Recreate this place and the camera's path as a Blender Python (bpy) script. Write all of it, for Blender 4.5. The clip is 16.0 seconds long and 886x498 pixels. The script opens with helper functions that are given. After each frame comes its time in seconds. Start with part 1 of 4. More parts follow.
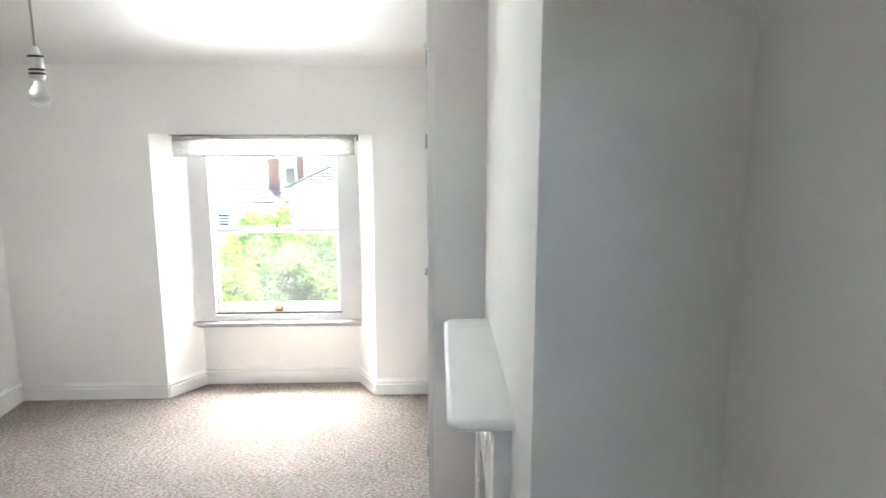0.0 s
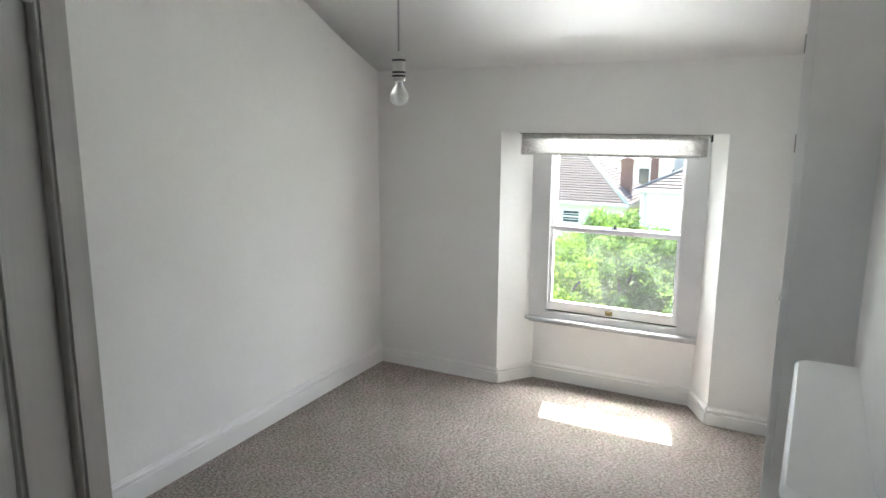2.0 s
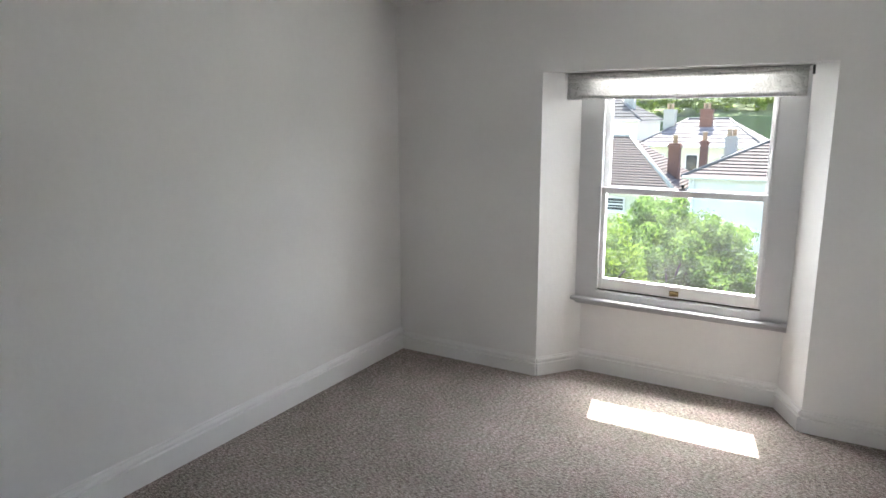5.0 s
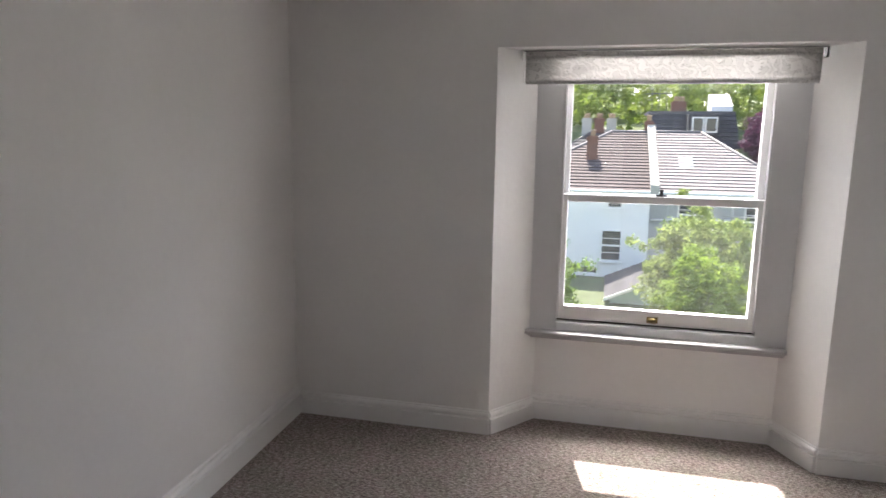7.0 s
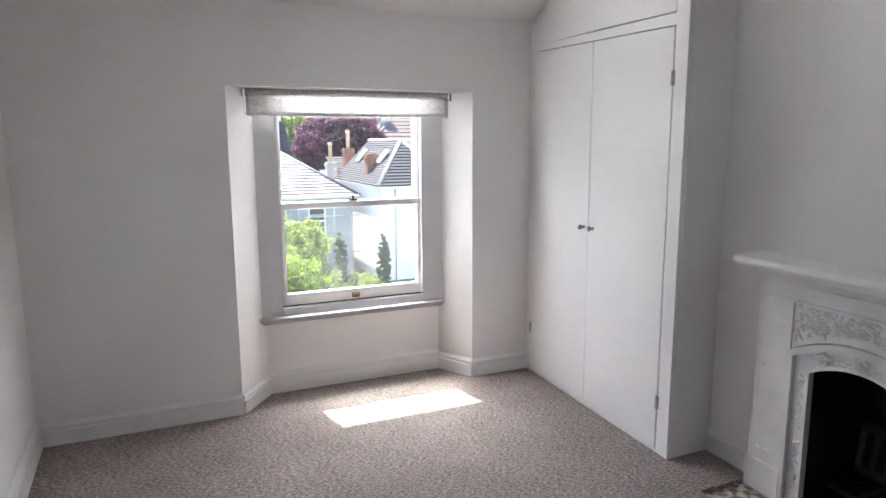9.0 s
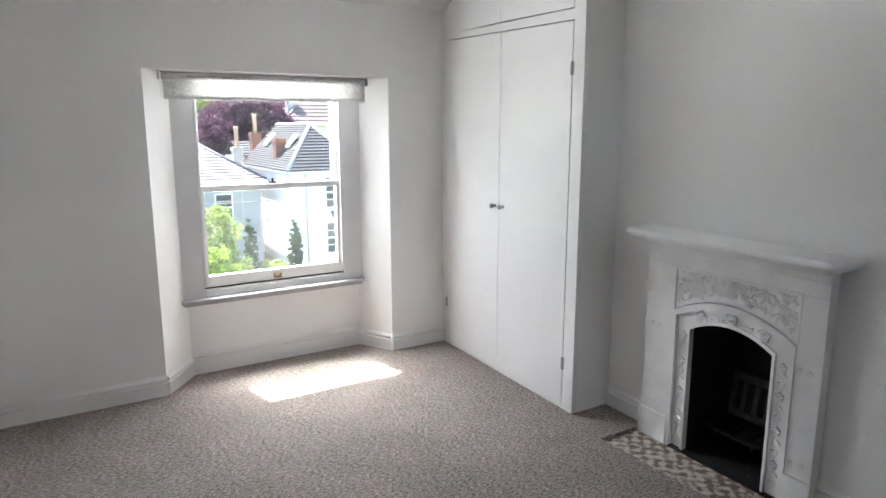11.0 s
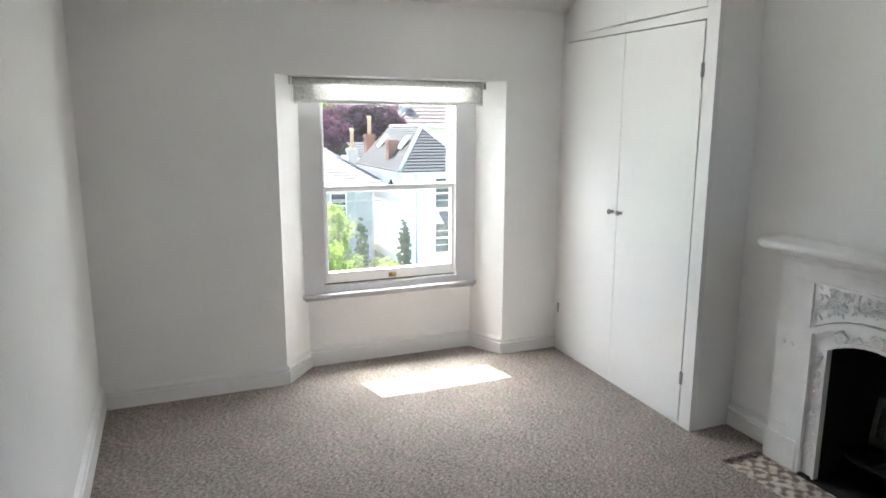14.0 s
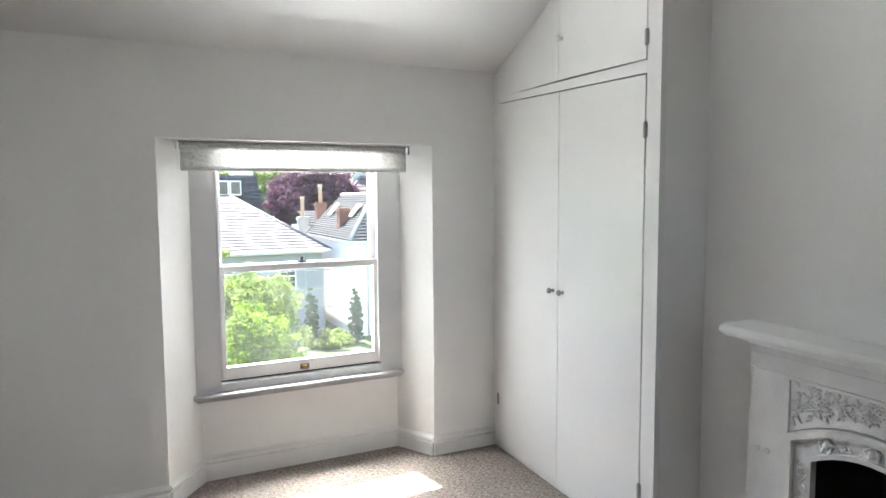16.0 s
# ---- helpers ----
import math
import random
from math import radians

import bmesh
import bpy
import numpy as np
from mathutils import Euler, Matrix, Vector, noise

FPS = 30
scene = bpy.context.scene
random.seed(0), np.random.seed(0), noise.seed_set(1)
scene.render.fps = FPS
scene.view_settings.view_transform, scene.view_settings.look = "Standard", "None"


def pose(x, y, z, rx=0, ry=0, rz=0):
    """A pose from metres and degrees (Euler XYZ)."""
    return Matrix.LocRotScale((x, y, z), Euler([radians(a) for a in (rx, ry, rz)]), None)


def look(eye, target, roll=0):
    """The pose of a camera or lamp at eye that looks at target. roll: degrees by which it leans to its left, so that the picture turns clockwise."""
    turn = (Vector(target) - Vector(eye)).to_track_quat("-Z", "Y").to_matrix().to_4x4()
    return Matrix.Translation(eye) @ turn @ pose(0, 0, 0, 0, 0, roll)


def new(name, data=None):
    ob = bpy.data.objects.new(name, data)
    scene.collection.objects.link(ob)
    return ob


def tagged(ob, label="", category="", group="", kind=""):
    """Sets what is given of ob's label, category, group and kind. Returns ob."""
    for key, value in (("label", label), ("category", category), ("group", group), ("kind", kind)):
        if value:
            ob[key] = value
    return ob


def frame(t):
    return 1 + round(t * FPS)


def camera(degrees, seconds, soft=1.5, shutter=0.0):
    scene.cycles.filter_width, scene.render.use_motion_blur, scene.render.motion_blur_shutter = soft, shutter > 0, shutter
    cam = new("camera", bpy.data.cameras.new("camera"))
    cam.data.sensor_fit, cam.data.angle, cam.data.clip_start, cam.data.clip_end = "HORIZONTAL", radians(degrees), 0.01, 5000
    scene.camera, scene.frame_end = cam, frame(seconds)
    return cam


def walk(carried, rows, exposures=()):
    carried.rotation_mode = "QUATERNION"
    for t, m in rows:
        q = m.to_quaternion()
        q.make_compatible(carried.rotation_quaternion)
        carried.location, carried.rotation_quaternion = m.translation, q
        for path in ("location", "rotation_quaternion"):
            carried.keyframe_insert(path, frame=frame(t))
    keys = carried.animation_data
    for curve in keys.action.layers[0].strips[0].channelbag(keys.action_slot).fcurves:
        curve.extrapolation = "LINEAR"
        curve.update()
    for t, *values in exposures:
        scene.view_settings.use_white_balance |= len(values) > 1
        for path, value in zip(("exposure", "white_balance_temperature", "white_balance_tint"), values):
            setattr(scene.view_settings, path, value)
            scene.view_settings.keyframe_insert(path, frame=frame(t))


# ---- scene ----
cam = camera(67.9, 16.0, 1.5, 0.15)
EXPOSURES = [(0, 3.92, 6500, 8), (0.5, 3.63, 6500, 8), (1.0, 3.28, 6500, 7), (1.5, 3.08, 6500, 7), (2.5, 3.02, 6500, 6), (4, 2.84, 6500, 7), (4.7, 2.69, 6500, 9), (6.8, 2.0, 6850, 17), (7.5, 2.13, 6800, 17), (8.0, 2.5, 6600, 18), (9, 2.7, 6450, 16), (11.3, 3.03, 6400, 11), (11.5, 3.22, 6420, 11), (12.0, 3.64, 6380, 9), (12.5, 3.94, 6450, 11), (13.0, 4.04, 6500, 11), (13.5, 3.59, 6500, 9), (14.0, 2.97, 6500, 8), (14.5, 2.87, 6500, 8), (16, 2.83, 6500, 9)]
PATH = [
    (0, (2.64, -4.254, 1.791), (2.721, -2.289, 1.427), -0.0),
    (0.5, (2.649, -4.102, 1.822), (2.277, -2.174, 1.439), -0.0),
    (1, (2.66, -4.081, 1.802), (1.937, -2.254, 1.427), -0.1),
    (1.5, (2.689, -4.084, 1.795), (1.774, -2.344, 1.426), 0.1),
    (2, (2.678, -4.095, 1.788), (1.767, -2.353, 1.42), 0.3),
    (2.5, (2.686, -4.1, 1.785), (1.763, -2.366, 1.41), 0.3),
    (3, (2.667, -4.071, 1.772), (1.755, -2.331, 1.399), 0.3),
    (3.5, (2.629, -3.98, 1.761), (1.719, -2.238, 1.387), 0.4),
    (4, (2.605, -3.823, 1.654), (1.693, -2.086, 1.262), -0.1),
    (4.5, (2.552, -3.694, 1.602), (1.57, -1.996, 1.214), -0.1),
    (4.7, (2.511, -3.6, 1.562), (1.495, -1.922, 1.169), -0.2),
    (6.8, (1.51, -2.887, 1.42), (0.885, -1.024, 1.047), 0.7),
    (7, (1.434, -2.867, 1.398), (0.97, -0.954, 1.045), 0.7),
    (7.5, (1.2, -2.903, 1.373), (1.176, -0.928, 1.056), 0.7),
    (8, (0.94, -3.11, 1.43), (1.413, -1.194, 1.104), 0.4),
    (8.5, (0.774, -3.374, 1.445), (1.489, -1.534, 1.125), -0.2),
    (9, (0.59, -3.561, 1.468), (1.389, -1.757, 1.143), -0.3),
    (11.3, (0.423, -3.733, 1.464), (1.473, -2.078, 1.065), -0.2),
    (11.5, (0.392, -3.74, 1.432), (1.414, -2.122, 0.852), 0.3),
    (12, (0.382, -3.731, 1.421), (1.252, -2.262, 0.38), 0.2),
    (12.5, (0.377, -3.739, 1.417), (1.091, -2.288, 0.24), -0.4),
    (13, (0.374, -3.737, 1.423), (1.014, -2.267, 0.228), -0.2),
    (13.5, (0.367, -3.721, 1.427), (1.07, -2.066, 0.552), 0.2),
    (13.8, (0.388, -3.69, 1.444), (1.139, -1.909, 0.929), -0.1),
    (14, (0.426, -3.699, 1.473), (1.172, -1.88, 1.108), 0.1),
    (14.5, (0.444, -3.684, 1.484), (1.211, -1.844, 1.314), -0.0),
    (15, (0.567, -3.599, 1.49), (1.342, -1.762, 1.335), -0.2),
    (15.5, (0.678, -3.48, 1.485), (1.494, -1.66, 1.338), -0.1),
    (16, (0.81, -3.297, 1.482), (1.687, -1.508, 1.316), -0.4),
]
walk(cam, [(t, look(eye, target, roll)) for t, eye, target, roll in PATH], EXPOSURES)

# ---- world, sun, exposure ----
SUN_EL, SUN_AZ = 56.4, 12.4
SKY_W, GROUND_W, LANDING_W = 7.0, 54.0, 0.5
world = bpy.data.worlds.new("sky")
scene.world = world
world.use_nodes = True
wn = world.node_tree
sky = wn.nodes.new("ShaderNodeTexSky")
sky.sky_type, sky.sun_disc = "NISHITA", False
sky.sun_elevation, sky.sun_rotation = radians(SUN_EL), radians(-SUN_AZ)
wn.links.new(sky.outputs[0], wn.nodes["Background"].inputs[0])
wn.nodes["Background"].inputs[1].default_value = 0.15
sun_data = bpy.data.lights.new("sun", "SUN")
sun_data.energy, sun_data.angle, sun_data.color = 4.4, radians(0.5), (1.0, 0.965, 0.91)
sun = new("sun", sun_data)
sx = -math.sin(radians(SUN_AZ)) * math.cos(radians(SUN_EL))
sy = math.cos(radians(SUN_AZ)) * math.cos(radians(SUN_EL))
sun.matrix_world = look((0, 0, 20), (-sx * 10, -sy * 10, 20 - 10 * math.sin(radians(SUN_EL))))

# unseen lamps added for sky and sunlit garden, above the head, below the sill
def fill_lamp(name, eye, target, size, size_y, energy, colour):
    d = bpy.data.lights.new(name, "AREA")
    d.shape, d.size, d.size_y, d.energy, d.color = "RECTANGLE", size, size_y, energy, colour
    new(name, d).matrix_world = look(eye, target)


fill_lamp("window_skylight", (1.69, 0.66, 1.86), (1.69, -1.6, 0.3), 1.3, 0.36, SKY_W, (0.98, 1.0, 1.10))
fill_lamp("window_groundlight", (1.69, 1.90, -0.55), (1.69, 0.3, 1.05), 1.6, 1.3, GROUND_W, (0.985, 0.985, 1.02))

# unseen lamp added on the landing to brighten what faces the doorway
fill_lamp("landing_skylight", (2.7, -5.75, 2.31), (2.7, -3.0, 1.4), 0.98, 0.48, LANDING_W, (1.0, 0.94, 0.85))


# ---- materials ----
def ramp(nt, fac, stops):
    node = nt.nodes.new("ShaderNodeValToRGB")
    el = node.color_ramp.elements
    el[0].position, el[0].color = stops[0][0], (*stops[0][1], 1)
    el[1].position, el[1].color = stops[1][0], (*stops[1][1], 1)
    for p, c in stops[2:]:
        e = el.new(p)
        e.color = (*c, 1)
    nt.links.new(fac, node.inputs[0])
    return node.outputs[0]


def shade(c, k):
    return tuple(max(0.0, min(1.0, v * k)) for v in c)


def surface(name, colour, rough=0.6, vary=0.08, big=1.5, fine=60.0, bump=0.15, metal=0.0, gloss=0.5, stretch=(1, 1, 1), rvar=0.08,
            detail=6.0, island=0.0):
    """A painted or natural surface: large stains, fine grain, relief."""
    m = bpy.data.materials.new(name)
    m.use_nodes = True
    nt = m.node_tree
    b = nt.nodes["Principled BSDF"]
    co = nt.nodes.new("ShaderNodeTexCoord")
    mp = nt.nodes.new("ShaderNodeMapping")
    mp.inputs["Scale"].default_value = stretch
    nt.links.new(co.outputs["Object"], mp.inputs[0])
    n1, n2 = nt.nodes.new("ShaderNodeTexNoise"), nt.nodes.new("ShaderNodeTexNoise")
    n1.inputs["Scale"].default_value, n1.inputs["Detail"].default_value = big, detail
    n2.inputs["Scale"].default_value, n2.inputs["Detail"].default_value = fine, 5.0
    for n in (n1, n2):
        nt.links.new(mp.outputs[0], n.inputs["Vector"])
    c1 = ramp(nt, n1.outputs[0], [(0.3, shade(colour, 1 - vary)), (0.7, shade(colour, 1 + vary))])
    c2 = ramp(nt, n2.outputs[0], [(0.3, (1 - vary * 0.6,) * 3), (0.7, (1.0,) * 3)])
    mx = nt.nodes.new("ShaderNodeMix")
    mx.data_type, mx.blend_type = "RGBA", "MULTIPLY"
    mx.inputs[0].default_value = 1.0
    nt.links.new(c1, mx.inputs[6])
    nt.links.new(c2, mx.inputs[7])
    out = mx.outputs[2]
    if island:
        info, geo = nt.nodes.new("ShaderNodeObjectInfo"), nt.nodes.new("ShaderNodeNewGeometry")
        add = nt.nodes.new("ShaderNodeMath")
        add.operation = "ADD"
        nt.links.new(info.outputs["Random"], add.inputs[0])
        nt.links.new(geo.outputs["Random Per Island"], add.inputs[1])
        fr = nt.nodes.new("ShaderNodeMath")
        fr.operation = "FRACT"
        nt.links.new(add.outputs[0], fr.inputs[0])
        c3 = ramp(nt, fr.outputs[0], [(0.0, (1 - island,) * 3), (1.0, (1 + island,) * 3)])
        m2 = nt.nodes.new("ShaderNodeMix")
        m2.data_type, m2.blend_type = "RGBA", "MULTIPLY"
        m2.inputs[0].default_value = 1.0
        nt.links.new(out, m2.inputs[6])
        nt.links.new(c3, m2.inputs[7])
        out = m2.outputs[2]
    nt.links.new(out, b.inputs["Base Color"])
    r = nt.nodes.new("ShaderNodeMapRange")
    r.inputs[3].default_value, r.inputs[4].default_value = max(0.02, rough - rvar), min(1.0, rough + rvar)
    nt.links.new(n1.outputs[0], r.inputs[0])
    nt.links.new(r.outputs[0], b.inputs["Roughness"])
    b.inputs["Metallic"].default_value = metal
    b.inputs["Specular IOR Level"].default_value = gloss
    if bump:
        add = nt.nodes.new("ShaderNodeMath")
        add.operation = "ADD"
        nt.links.new(n1.outputs[0], add.inputs[0])
        nt.links.new(n2.outputs[0], add.inputs[1])
        bp = nt.nodes.new("ShaderNodeBump")
        bp.inputs["Strength"].default_value, bp.inputs["Distance"].default_value = bump, 0.01
        nt.links.new(add.outputs[0], bp.inputs["Height"])
        nt.links.new(bp.outputs[0], b.inputs["Normal"])
    return m


WALL = surface("wall_paint", (0.87, 0.86, 0.84), 0.75, 0.03, 1.2, 40, 0.12, gloss=0.3)
CEIL = surface("ceiling_paint", (0.885, 0.88, 0.865), 0.8, 0.02, 1.0, 30, 0.12, gloss=0.25)
TRIM = surface("gloss_paint", (0.85, 0.845, 0.83), 0.38, 0.02, 3, 50, 0.03, gloss=0.5, rvar=0.02)
CUPB = surface("cupboard_paint", (0.85, 0.845, 0.83), 0.23, 0.02, 2, 30, 0.04, gloss=0.5, rvar=0.03)
# white gloss door; its shade on the landing is put into this grey
DOOR = surface("door_shade_paint", (0.42, 0.41, 0.39), 0.16, 0.03, 3, 30, 0.14, gloss=0.55, stretch=(1, 1, 0.15))
IRON = surface("painted_iron", (0.87, 0.86, 0.84), 0.4, 0.05, 9, 90, 0.25, gloss=0.45)
BLACK = surface("soot_black_iron", (0.016, 0.015, 0.015), 0.6, 0.4, 12, 80, 0.5, gloss=0.25)
# frame's white paint greyed for its backlit side; the sashes keep TRIM
WINP = surface("window_shade_paint", (0.70, 0.70, 0.70), 0.3, 0.03, 4, 50, 0.04, gloss=0.5, rvar=0.03)
GRAPHITE = surface("graphite_iron", (0.055, 0.053, 0.051), 0.45, 0.25, 14, 80, 0.4, gloss=0.5)
# sill paint taken darker still, with the shade on its front in the colour
SILLP = surface("sill_shade_paint", (0.41, 0.405, 0.415), 0.35, 0.04, 4, 50, 0.05, gloss=0.4)
NICKEL = surface("dull_nickel", (0.30, 0.30, 0.30), 0.3, 0.1, 20, 90, 0.0, metal=1.0)
CHROME = surface("chrome", (0.75, 0.75, 0.76), 0.18, 0.02, 20, 90, 0.0, metal=1.0)
BRASS = surface("brass", (0.30, 0.22, 0.10), 0.42, 0.15, 40, 120, 0.1, metal=1.0)
DARKM = surface("dark_metal", (0.05, 0.05, 0.05), 0.4, 0.1, 30, 90, 0.1, metal=0.6)
PLASTIC = surface("white_plastic", (0.80, 0.79, 0.76), 0.35, 0.02, 20, 90, 0.03)
GREYP = surface("grey_plastic", (0.33, 0.33, 0.32), 0.45, 0.1, 30, 90, 0.05)
CABLE = surface("cable_grey", (0.42, 0.41, 0.40), 0.5, 0.05, 30, 90, 0.05)
HALLM = surface("hall_paint", (0.78, 0.77, 0.745), 0.7, 0.03, 1.2, 40, 0.1, gloss=0.3)


def carpet_material():
    """Heathered loop pile: streaky tufts in mixed yarns, with soft patches of pink, green and grey."""
    m = bpy.data.materials.new("carpet_loop_pile")
    m.use_nodes = True
    nt = m.node_tree
    b = nt.nodes["Principled BSDF"]
    co = nt.nodes.new("ShaderNodeTexCoord")

    def noise(scale, detail, rough=0.5, stretch=None, turn=0.0):
        n = nt.nodes.new("ShaderNodeTexNoise")
        n.inputs["Scale"].default_value, n.inputs["Detail"].default_value, n.inputs["Roughness"].default_value = scale, detail, rough
        src = co.outputs["Object"]
        if stretch:
            mp = nt.nodes.new("ShaderNodeMapping")
            mp.inputs["Scale"].default_value = stretch
            mp.inputs["Rotation"].default_value = (0, 0, radians(turn))
            nt.links.new(src, mp.inputs[0])
            src = mp.outputs[0]
        nt.links.new(src, n.inputs["Vector"])
        return n.outputs[0]

    tuft = noise(130, 6, 0.8, (0.42, 1.0, 1.0), 14)
    fibre = noise(330, 3, 0.6, (0.45, 1.0, 1.0), -20)
    fleck = noise(75, 4, 0.75, (0.6, 1.0, 1.0), 40)
    patch = noise(5.0, 4, 0.65)
    hue = noise(11.0, 3, 0.6)
    wear = noise(1.3, 5)
    last = ramp(nt, tuft, [(0.36, (0.075, 0.062, 0.056)), (0.66, (0.80, 0.75, 0.70)), (0.45, (0.265, 0.228, 0.212)), (0.55, (0.48, 0.43, 0.402))])
    for other in (
            ramp(nt, fibre, [(0.3, (0.50, 0.46, 0.43)), (0.7, (1.16, 1.18, 1.2))]),
            ramp(nt, fleck, [(0.34, (0.55, 0.50, 0.47)), (0.46, (1.0, 1.0, 1.0)), (0.66, (1.12, 1.12, 1.12))]),
            ramp(nt, patch, [(0.32, (0.90, 0.93, 0.90)), (0.68, (1.09, 1.07, 1.075))]),
            ramp(nt, hue, [(0.34, (0.95, 1.0, 0.96)), (0.66, (1.07, 1.0, 1.03))]),
            ramp(nt, wear, [(0.3, (0.90, 0.91, 0.90)), (0.7, (1.12, 1.11, 1.12))])):
        mx = nt.nodes.new("ShaderNodeMix")
        mx.data_type, mx.blend_type = "RGBA", "MULTIPLY"
        mx.inputs[0].default_value = 1.0
        nt.links.new(last, mx.inputs[6])
        nt.links.new(other, mx.inputs[7])
        last = mx.outputs[2]
    nt.links.new(last, b.inputs["Base Color"])
    b.inputs["Roughness"].default_value = 0.95
    b.inputs["Specular IOR Level"].default_value = 0.1
    bp = nt.nodes.new("ShaderNodeBump")
    bp.inputs["Strength"].default_value, bp.inputs["Distance"].default_value = 0.8, 0.008
    nt.links.new(tuft, bp.inputs["Height"])
    nt.links.new(bp.outputs[0], b.inputs["Normal"])
    return m


CARPET = carpet_material()


def glass_material(name, lo, hi):
    m = bpy.data.materials.new(name)
    m.use_nodes = True
    nt = m.node_tree
    b, out = nt.nodes["Principled BSDF"], nt.nodes["Material Output"]
    b.inputs["Transmission Weight"].default_value = 1.0
    b.inputs["Roughness"].default_value = 0.0
    b.inputs["IOR"].default_value = 1.45
    b.inputs["Base Color"].default_value = (0.97, 1.0, 0.98, 1)
    dust = nt.nodes.new("ShaderNodeBsdfTranslucent")
    dust.inputs[0].default_value = (0.8, 0.8, 0.78, 1)
    co, n = nt.nodes.new("ShaderNodeTexCoord"), nt.nodes.new("ShaderNodeTexNoise")
    n.inputs["Scale"].default_value, n.inputs["Detail"].default_value = 4, 6
    nt.links.new(co.outputs["Object"], n.inputs["Vector"])
    r = nt.nodes.new("ShaderNodeMapRange")
    r.inputs[1].default_value, r.inputs[2].default_value = 0.35, 0.7
    r.inputs[3].default_value, r.inputs[4].default_value = lo, hi
    nt.links.new(n.outputs[0], r.inputs[0])
    mx = nt.nodes.new("ShaderNodeMixShader")
    nt.links.new(r.outputs[0], mx.inputs[0])
    nt.links.new(b.outputs[0], mx.inputs[1])
    nt.links.new(dust.outputs[0], mx.inputs[2])
    nt.links.new(mx.outputs[0], out.inputs[0])
    return m


GLASS = glass_material("window_glass", 0.001, 0.005)
GLASS_LOW = glass_material("dusty_window_glass", 0.005, 0.016)


def blind_material():
    m = surface("blind_fabric", (0.74, 0.73, 0.70), 0.85, 0.03, 5, 200, 0.15, gloss=0.2)
    nt = m.node_tree
    b = nt.nodes["Principled BSDF"]
    co = nt.nodes.new("ShaderNodeTexCoord")
    w = nt.nodes.new("ShaderNodeTexWave")
    w.wave_type, w.rings_direction = "RINGS", "SPHERICAL"
    w.inputs["Scale"].default_value, w.inputs["Distortion"].default_value = 9.0, 14.0
    w.inputs["Detail"].default_value, w.inputs["Detail Scale"].default_value = 2.0, 2.2
    nt.links.new(co.outputs["Object"], w.inputs["Vector"])
    c = ramp(nt, w.outputs[1], [(0.40, (0.80, 0.79, 0.77)), (0.52, (0.80, 0.79, 0.77)), (0.62, (0.40, 0.39, 0.37)), (0.75, (0.72, 0.71, 0.69))])
    nt.links.new(c, b.inputs["Base Color"])
    b.inputs["Transmission Weight"].default_value = 0.0
    return m


BLIND = blind_material()


# ---- mesh helpers ----
def bm_new():
    return bmesh.new()


def box(bm, x0, x1, y0, y1, z0, z1, bevel=0.0):
    r = bmesh.ops.create_cube(bm, size=1.0)
    vs = r["verts"]
    for v in vs:
        v.co = Vector(((x0 + x1) / 2 + v.co.x * (x1 - x0), (y0 + y1) / 2 + v.co.y * (y1 - y0), (z0 + z1) / 2 + v.co.z * (z1 - z0)))
    if bevel:
        es = list({e for v in vs for e in v.link_edges})
        bmesh.ops.bevel(bm, geom=es, offset=bevel, segments=2, affect="EDGES", profile=0.6)
    return bm


def slab(x0, x1, y0, y1, z0, z1, bevel=0.0):
    return box(bm_new(), x0, x1, y0, y1, z0, z1, bevel)


def prism(bm, plan, z0, z1, axis="z"):
    """A plan polygon pushed from z0 to z1 along an axis: z takes (x, y), x takes (y, z), y takes (x, z)."""
    def at(p, h):
        return {"z": (p[0], p[1], h), "x": (h, p[0], p[1]), "y": (p[0], h, p[1])}[axis]
    lo = [bm.verts.new(at(p, z0)) for p in plan]
    hi = [bm.verts.new(at(p, z1)) for p in plan]
    n = len(plan)
    fs = [bm.faces.new(lo[::-1]), bm.faces.new(hi)]
    for i in range(n):
        fs.append(bm.faces.new((lo[i], lo[(i + 1) % n], hi[(i + 1) % n], hi[i])))
    bmesh.ops.recalc_face_normals(bm, faces=fs)
    return bm


def lathe(bm, profile, m, seg=16):
    """Turns (radius, height) pairs round the z of m."""
    rings = []
    for r, h in profile:
        rings.append([bm.verts.new(m @ Vector((r * math.cos(a), r * math.sin(a), h))) for a in [2 * math.pi * k / seg for k in range(seg)]])
    for a, b in zip(rings, rings[1:]):
        for k in range(seg):
            f = bm.faces.new((a[k], a[(k + 1) % seg], b[(k + 1) % seg], b[k]))
            f.smooth = True
    bm.faces.new(rings[0][::-1])
    bm.faces.new(rings[-1])
    bmesh.ops.recalc_face_normals(bm, faces=bm.faces[:])
    return bm


def tube(bm, pts, r, seg=8):
    """A round bar along points."""
    pts = [Vector(p) for p in pts]
    rings = []
    for i, p in enumerate(pts):
        d = (pts[min(i + 1, len(pts) - 1)] - pts[max(i - 1, 0)]).normalized()
        u = d.orthogonal().normalized() if abs(d.z) > 0.9 else Vector((0, 0, 1)).cross(d).normalized()
        w = d.cross(u)
        rings.append([bm.verts.new(p + r * (math.cos(a) * u + math.sin(a) * w)) for a in [2 * math.pi * k / seg for k in range(seg)]])
    for a, b in zip(rings, rings[1:]):
        for k in range(seg):
            f = bm.faces.new((a[k], a[(k + 1) % seg], b[(k + 1) % seg], b[k]))
            f.smooth = True
    bm.faces.new(rings[0][::-1])
    bm.faces.new(rings[-1])
    bmesh.ops.recalc_face_normals(bm, faces=bm.faces[:])
    return bm


